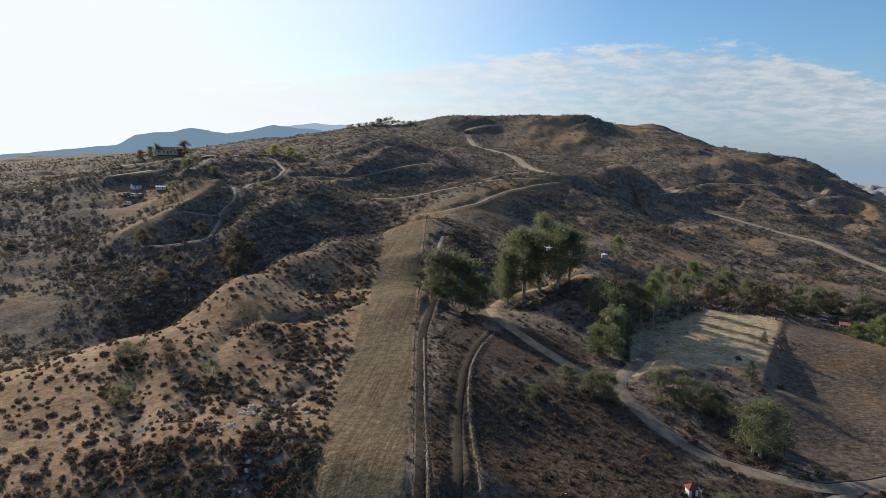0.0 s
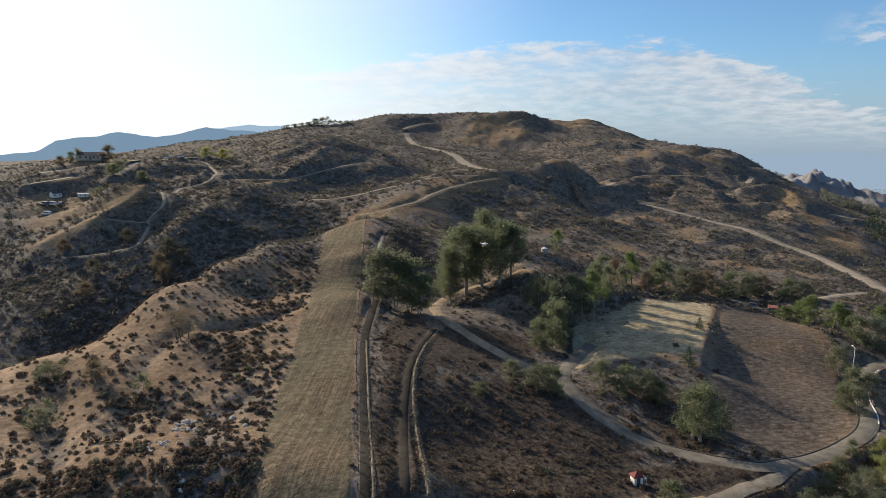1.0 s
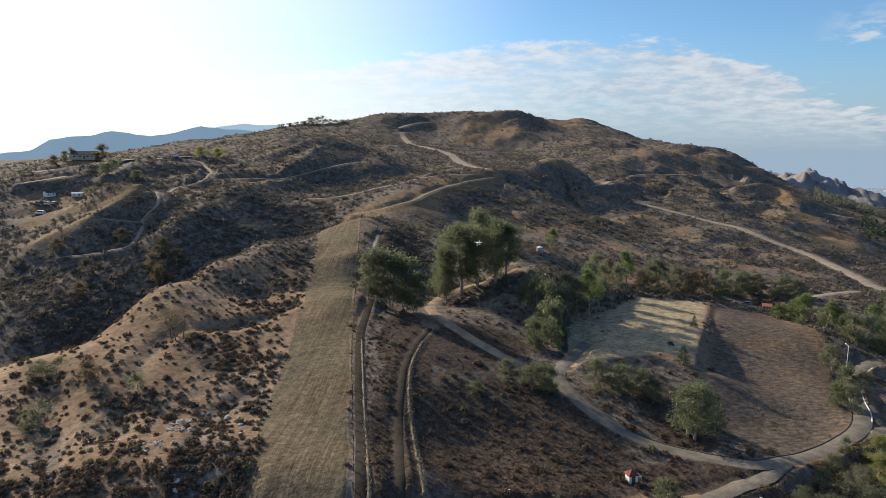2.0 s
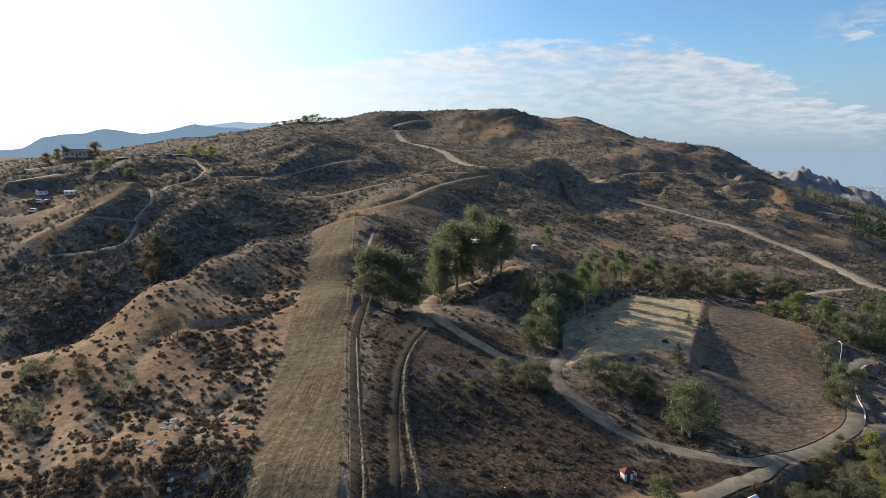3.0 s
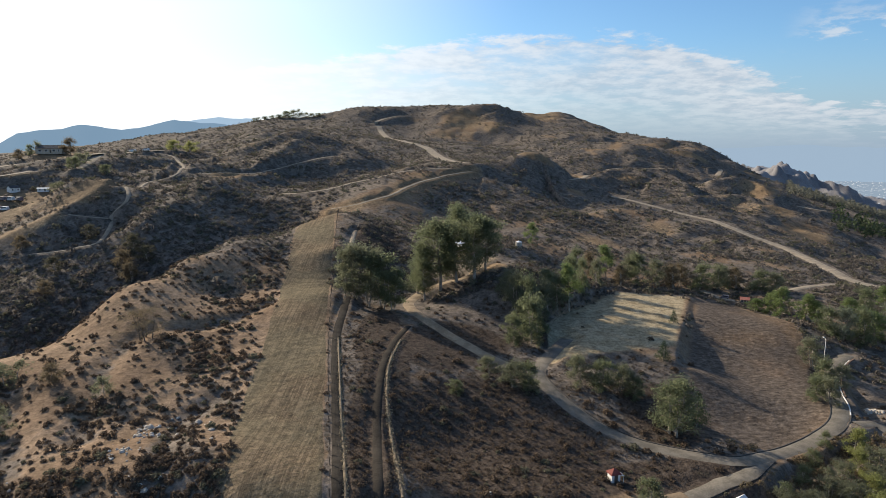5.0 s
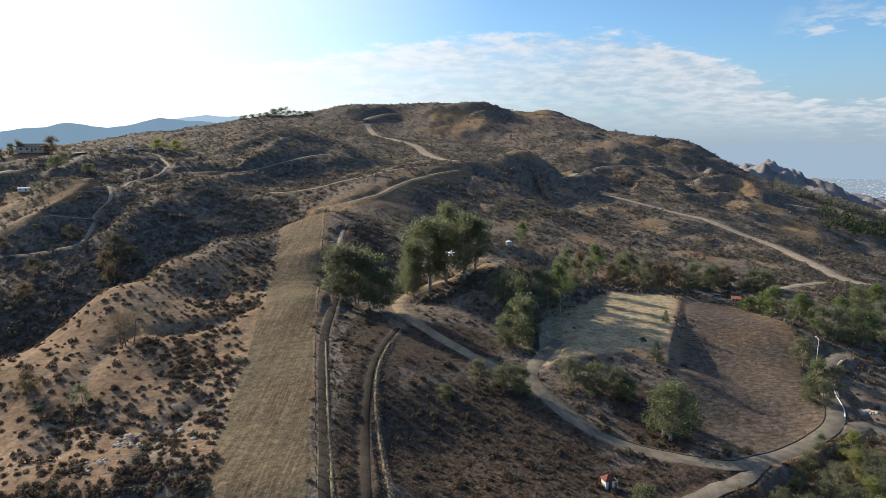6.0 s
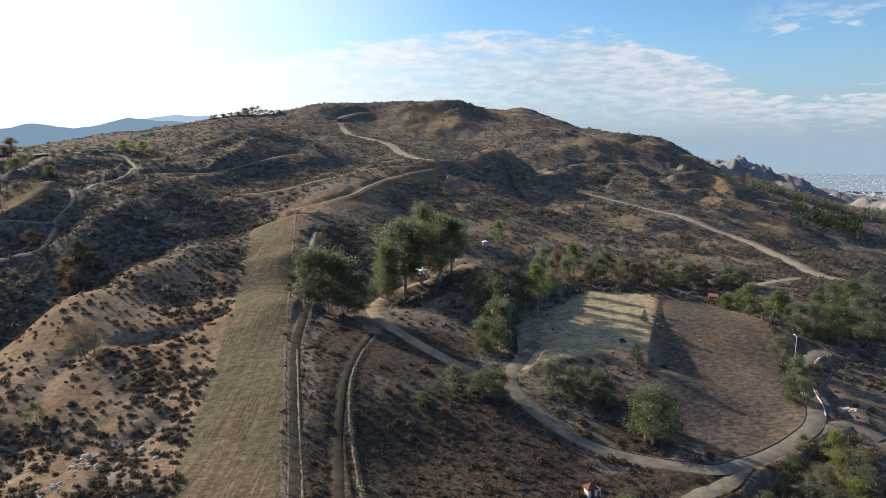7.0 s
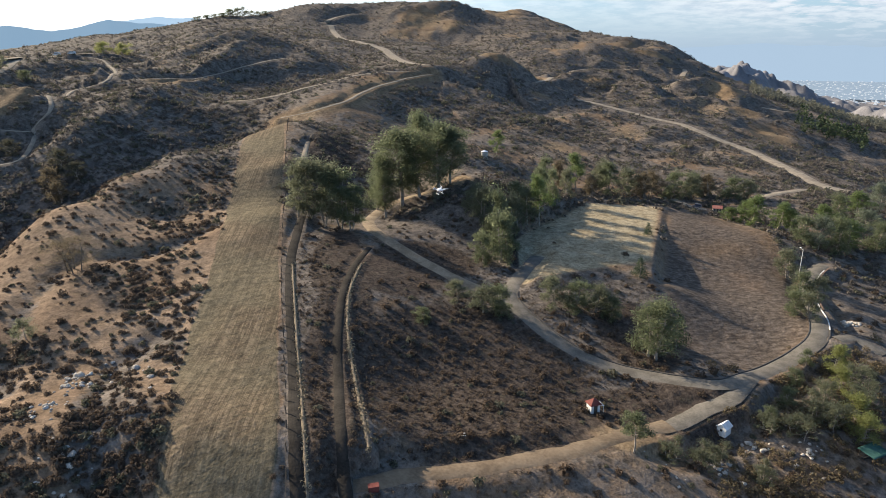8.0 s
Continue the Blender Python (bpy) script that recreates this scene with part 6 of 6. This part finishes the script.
def build_drone():
    """A white quadcopter in hovering flight."""
    root = tagged(new("quadcopter"), "white quadcopter drone hovering above the slope", "drone")
    bm = bmesh.new()
    bmesh.ops.create_icosphere(bm, subdivisions=3, radius=1.0, matrix=Matrix.Diagonal((0.13, 0.15, 0.055, 1)))
    part("body", bm, MAT_WHITE_PLASTIC, root, smooth_faces=True)
    for k in range(4):
        a = math.pi / 4 + k * math.pi / 2
        c, s = math.cos(a), math.sin(a)
        part("arm", rod(bmesh.new(), (0.07 * c, 0.07 * s, 0.0), (0.26 * c, 0.26 * s, 0.03), 0.035, 0.02), MAT_WHITE_PLASTIC, root)
        motor = part("motor", rod(bmesh.new(), (0.26 * c, 0.26 * s, 0.0), (0.26 * c, 0.26 * s, 0.06), 0.028, 0.024, 12), MAT_STEEL, root)
        bm = bmesh.new()
        b = a + 0.6 + k * 0.9
        for f in (0, math.pi):
            u, v = math.cos(b + f), math.sin(b + f)
            q = [(0.0, -0.012), (0.06, -0.018), (0.13, -0.006), (0.13, 0.006), (0.05, 0.014), (0.0, 0.012)]
            loop = [bm.verts.new((0.26 * c + p * u - w * v, 0.26 * s + p * v + w * u, 0.065 + 0.25 * w * (1 if f else -1))) for p, w in q]
            bm.faces.new(loop)
        bmesh.ops.solidify(bm, geom=bm.faces[:], thickness=0.004)
        part("propeller", bm, MAT_WHITE_PLASTIC, motor)
    for s in (-1, 1):
        bm = bmesh.new()
        rod(bm, (0.07 * s, 0.08, -0.03), (0.11 * s, 0.08, -0.17), 0.009, 0.008)
        rod(bm, (0.07 * s, -0.08, -0.03), (0.11 * s, -0.08, -0.17), 0.009, 0.008)
        rod(bm, (0.11 * s, -0.12, -0.17), (0.11 * s, 0.12, -0.17), 0.009, 0.009)
        part("landing_skid", bm, MAT_WHITE_PLASTIC, root)
    bm = bmesh.new()
    bmesh.ops.create_icosphere(bm, subdivisions=2, radius=0.035, matrix=Matrix.Translation((0, 0.08, -0.08)))
    part("gimbal_camera", bm, MAT_DARK_PLASTIC, root, smooth_faces=True)
    root.matrix_basis = pose(1.16, 25.78, 41.3, 6, -5, 25) @ Matrix.Scale(1 / SCALE, 4)
    return root


def boulder(seed):
    bm = bmesh.new()
    bmesh.ops.create_icosphere(bm, subdivisions=2, radius=1.0)
    rng = random.Random(seed)
    o = Vector((rng.uniform(0, 50), rng.uniform(0, 50), rng.uniform(0, 50)))
    for v in bm.verts:
        v.co *= 1 + 0.55 * noise.noise(v.co * 1.1 + o) + 0.15 * noise.noise(v.co * 3 + o)
        v.co.z = max(v.co.z * 0.75, -0.35)
    mesh = bpy.data.meshes.new("boulder")
    bm.to_mesh(mesh)
    bm.free()
    mesh.materials.append(MAT_ROCK)
    return mesh


def build_boulders():
    """Loose pale rocks on the west slope and heaps of them below the lower road."""
    shapes = [boulder(k) for k in range(6)]
    rng = random.Random(4)
    heaps = [(-30.4, 67.0, 2.2, 48, 0.11, "pale boulder among dark shrubs on the grass slope"), (-31.2, 61.0, 1.8, 32, 0.10, "pale boulder among dark shrubs on the grass slope"), (-26.0, 55.0, 2.6, 32, 0.10, "pale boulder on the grass slope"), (-38.0, 55.0, 1.6, 12, 0.09, "small pale rock on the grass slope"),
             (-24.0, 66.0, 3.5, 10, 0.1, "small pale rock on the grass slope"), (30.6, 58.6, 1.3, 30, 0.12, "pale rock in a heap below the road"), (35.4, 61.4, 1.2, 16, 0.13, "pale rock in a heap beside the shed"), (39.5, 59.8, 2.2, 20, 0.11, "pale rock on bare soil"), (62.5, 85.5, 1.4, 20, 0.17, "pale boulder piled beside the driveway"), (24.0, 56.5, 2.6, 8, 0.09, "pale rock on bare soil")]
    for cx, cy, wide, n, size, label in heaps:
        for k in range(n):
            x, y = cx + rng.gauss(0, wide * 0.5), cy + rng.gauss(0, wide * 0.6)
            ob = tagged(new("boulder", shapes[rng.randrange(6)]), label, "rock", "loose boulders")
            s = 1.35 * size * math.exp(rng.gauss(0, 0.4))
            ob.matrix_basis = Matrix.Translation((x, y, ground_z(x, y) + 0.1 * s)) @ Euler((rng.uniform(-0.3, 0.3), rng.uniform(-0.3, 0.3), rng.uniform(0, 6.3))).to_matrix().to_4x4() @ Matrix.Diagonal((s, s * rng.uniform(0.7, 1.2), s * rng.uniform(0.7, 1.0), 1))


def build_fence():
    root = tagged(new("wire_fence"), "old wire fence with weathered wooden posts along the mown strip", "fence")
    line = along([(x + 0.5, y) for x, y in STRIP[0:1] + STRIP[1:]], 0.7)
    keep = [line[0]]
    for q in line:
        if np.hypot(*(q - keep[-1])) > 2.2:
            keep.append(q)
    shape = boxes((-0.045, 0.045, -0.045, 0.045, -0.3, 0.8), bevel=0.01)
    mesh = bpy.data.meshes.new("post")
    shape.to_mesh(mesh)
    shape.free()
    mesh.materials.append(MAT_WOOD_GREY)
    rng = random.Random(2)
    tops = []
    for x, y in keep:
        ob = new("post", mesh)
        ob.parent = root
        z = ground_z(x, y)
        ob.matrix_basis = pose(x, y, z, rng.uniform(-4, 4), rng.uniform(-4, 4), rng.uniform(0, 90))
        tops.append((x, y, z))
    for h in (0.3, 0.52, 0.74):
        bm = bmesh.new()
        for a, b in zip(tops, tops[1:]):
            rod(bm, (a[0], a[1], a[2] + h), (b[0], b[1], b[2] + h), 0.005, 0.005, 4)
        part("wire", bm, MAT_WOOD_GREY, root)
    x, y, z = tops[-1]
    part("corner_post", rod(bmesh.new(), (x, y + 0.6, z - 0.4), (x, y + 0.6, z + 1.4), 0.09, 0.08, 8), MAT_WOOD_GREY, root)
    return root


def build_edging(name, road, side, offset, width, tall, mat, label, start=0.0, end=1.0):
    """A raised edge that runs along a road's side."""
    p = road.line[int(start * len(road.line)):max(2, int(end * len(road.line)))]
    zz = road.z[int(start * len(road.line)):max(2, int(end * len(road.line)))]
    t = np.gradient(p, axis=0)
    t /= np.linalg.norm(t, axis=1)[:, None]
    n = np.stack([t[:, 1], -t[:, 0]], 1) * side
    base = zz + 0.05
    rows = [np.column_stack([p + n * (offset + dx), base + dz]) for dx, dz in ((0, -0.25), (0, tall * 0.8), (width * 0.3, tall), (width, tall * 0.9), (width, -0.35))]
    verts = np.stack(rows, 1).reshape(-1, 3)
    m = 5
    faces = [(m * i + j, m * i + j + 1, m * i + j + m + 1, m * i + j + m) for i in range(len(p) - 1) for j in range(m - 1)]
    ob = mesh_object(name, verts, faces, mat, smooth_faces=False)
    return tagged(ob, label, "kerb", kind="structure")


def build_car(x, y, turn, mat, label):
    root = tagged(new("parked_van"), label, "vehicle")
    bm = boxes((-1.0, 1.0, -2.4, 2.4, 0.4, 1.2), bevel=0.12)
    part("body", bm, mat, root)
    part("cabin", boxes((-0.92, 0.92, -2.2, 1.3, 1.15, 2.15), bevel=0.18), mat, root)
    part("windscreen", boxes((-0.8, 0.8, 1.27, 1.33, 1.3, 1.95)), MAT_GLASS_DARK, root)
    for s in (-1, 1):
        part("window", boxes((s * 0.93 - 0.01, s * 0.93 + 0.01, -1.9, 1.0, 1.4, 1.95)), MAT_GLASS_DARK, root)
        for q in (-1.5, 1.5):
            part("wheel", rod(bmesh.new(), (s * 0.82, q, 0.36), (s * 1.02, q, 0.36), 0.36, 0.36, 16), MAT_DARK_PLASTIC, root)
    return set_down(root, x, y, turn)


build_shed()
build_tank()
build_white_shed()
build_tarp_shelter()
build_lamp()
build_drone()
build_fence()
drive = named["driveway"]
build_edging("kerb_inner", drive, -1, 1.09, 0.14, 0.05, MAT_KERB, "dark low asphalt kerb along the driveway", 0.16, 0.86)
build_edging("kerb_outer", drive, 1, 1.09, 0.14, 0.05, MAT_KERB, "dark low asphalt kerb along the driveway's outer edge", 0.62, 0.78)
# raised brown edge added for the dark slope in shadow below the bend
build_edging("retaining_wall", drive, 1, 1.32, 0.2, 0.14, MAT_SLOPE_SHADE, "brown edge standing for the shadowed slope below the driveway bend", 0.78, 0.99)
build_edging("edge_line", drive, 1, 1.06, 0.14, 0.07, MAT_LINE, "worn white edging along the driveway bend", 0.70, 0.985)
build_edging("kerb_branch", named["driveway_branch"], -1, 1.04, 0.16, 0.07, MAT_KERB, "dark low kerb along the lower lane", 0.12, 0.95)
cottage = set_down(gabled_house("cottage", "small hut with a terracotta roof behind the field", 5.0, 4.0, 2.3, 3.4, MAT_TAN_WALL, MAT_TILE_ROOF, [(-1.5, 0.9, 0.9, 1.0), (1.6, 0.9, 0.9, 1.0)], 0.2), 66.5, 131.0, -25)
# shrunk below true size to fit the hut's width in the camera's view
cottage.scale = (0.34, 0.34, 0.38)
set_down(gabled_house("ranch_house", "long dark-roofed ranch house on the west skyline", 15.0, 7.0, 3.0, 4.8, MAT_TAN_WALL, MAT_DARK_ROOF, [(-5, 0.9, 1.6, 1.2), (-1.5, 0.9, 1.6, 1.2), (3, 0.9, 1.6, 1.2), (5.6, 0.9, 1.0, 1.2)], 1.0), -138.5, 238.4, 8)
# white house and barn are likewise scaled down to fit the view
set_down(gabled_house("white_house", "small white gabled house on the west bench", 7.0, 5.0, 2.8, 4.4, MAT_WHITE, MAT_DARK_ROOF, [(-2, 0.9, 1.0, 1.1), (2, 0.9, 1.0, 1.1)], 0.0), -128.3, 199.4, 62).scale = (0.4, 0.4, 0.42)
set_down(gabled_house("white_barn", "low white shed with a pale roof beside a white house", 8.0, 4.0, 2.2, 3.0, MAT_WHITE, MAT_WHITE, [(-2, 0.8, 0.8, 0.8)], 1.5), -119.5, 200.0, 12).scale = (0.4, 0.36, 0.36)
build_car(-127.4, 278.3, 80, MAT_WHITE, "white van parked on the pale bench road")
build_car(-119.8, 274.0, 75, MAT_WHITE, "white van parked further along the bench road")
MAT_GREY_PAINT = speckled("grey_car_paint", (0.12, 0.09, 0.12), (0.16, 0.17, 0.18), 1.0, 0.35, 0.0, 0.5)
for x, y, turn, mat, label in ((-126.0, 190.2, 70, MAT_GREY_PAINT, "dark van parked on the west yard"), (-123.9, 190.6, 75, MAT_WHITE, "white van parked on the dusty west yard"), (-121.8, 191.4, 60, MAT_GREY_PAINT, "dark van parked at the yard's edge"), (-122.1, 184.8, 80, MAT_WHITE, "white van parked below the west yard")):
    build_car(x, y, turn, mat, label)


small_car = set_down(build_car(0, 0, 0, MAT_GREY_PAINT, "small dark car parked in the hut's pale yard"), 63.2, 133.1, 60)
# car scaled down with the hut to fit the camera's view
small_car.scale = (0.36, 0.36, 0.36)


def build_crate():
    root = tagged(new("storage_crate"), "faded red storage crate beside the lower dirt road", "crate")
    part("body", boxes((-0.7, 0.7, -0.45, 0.45, -0.2, 0.75), bevel=0.04), MAT_RED_ROOF, root)
    part("lid", boxes((-0.75, 0.75, -0.5, 0.5, 0.76, 0.86), bevel=0.03), MAT_RED_ROOF, root)
    return set_down(root, -2.2, 51.9, 8)


def build_planks():
    for k, (dx, dy, turn) in enumerate(((0, 0, 12), (0.1, -0.35, 5))):
        ob = part("plank", boxes((-0.5, 0.5, -0.12, 0.12, -0.03, 0.05), bevel=0.01), MAT_WHITE)
        tagged(ob, "white board lying in dead weeds", "board", "boards in the weeds")
        set_down(ob, 5.7 + dx, 59.5 + dy, turn, 0.28)


build_crate()
build_planks()
build_boulders()


# ---- enlarge the plan to true size ----
for ob in list(scene.objects):
    if ob.parent is None and ob.type in ("MESH", "EMPTY"):
        ob.matrix_basis = Matrix.Scale(SCALE, 4) @ ob.matrix_basis
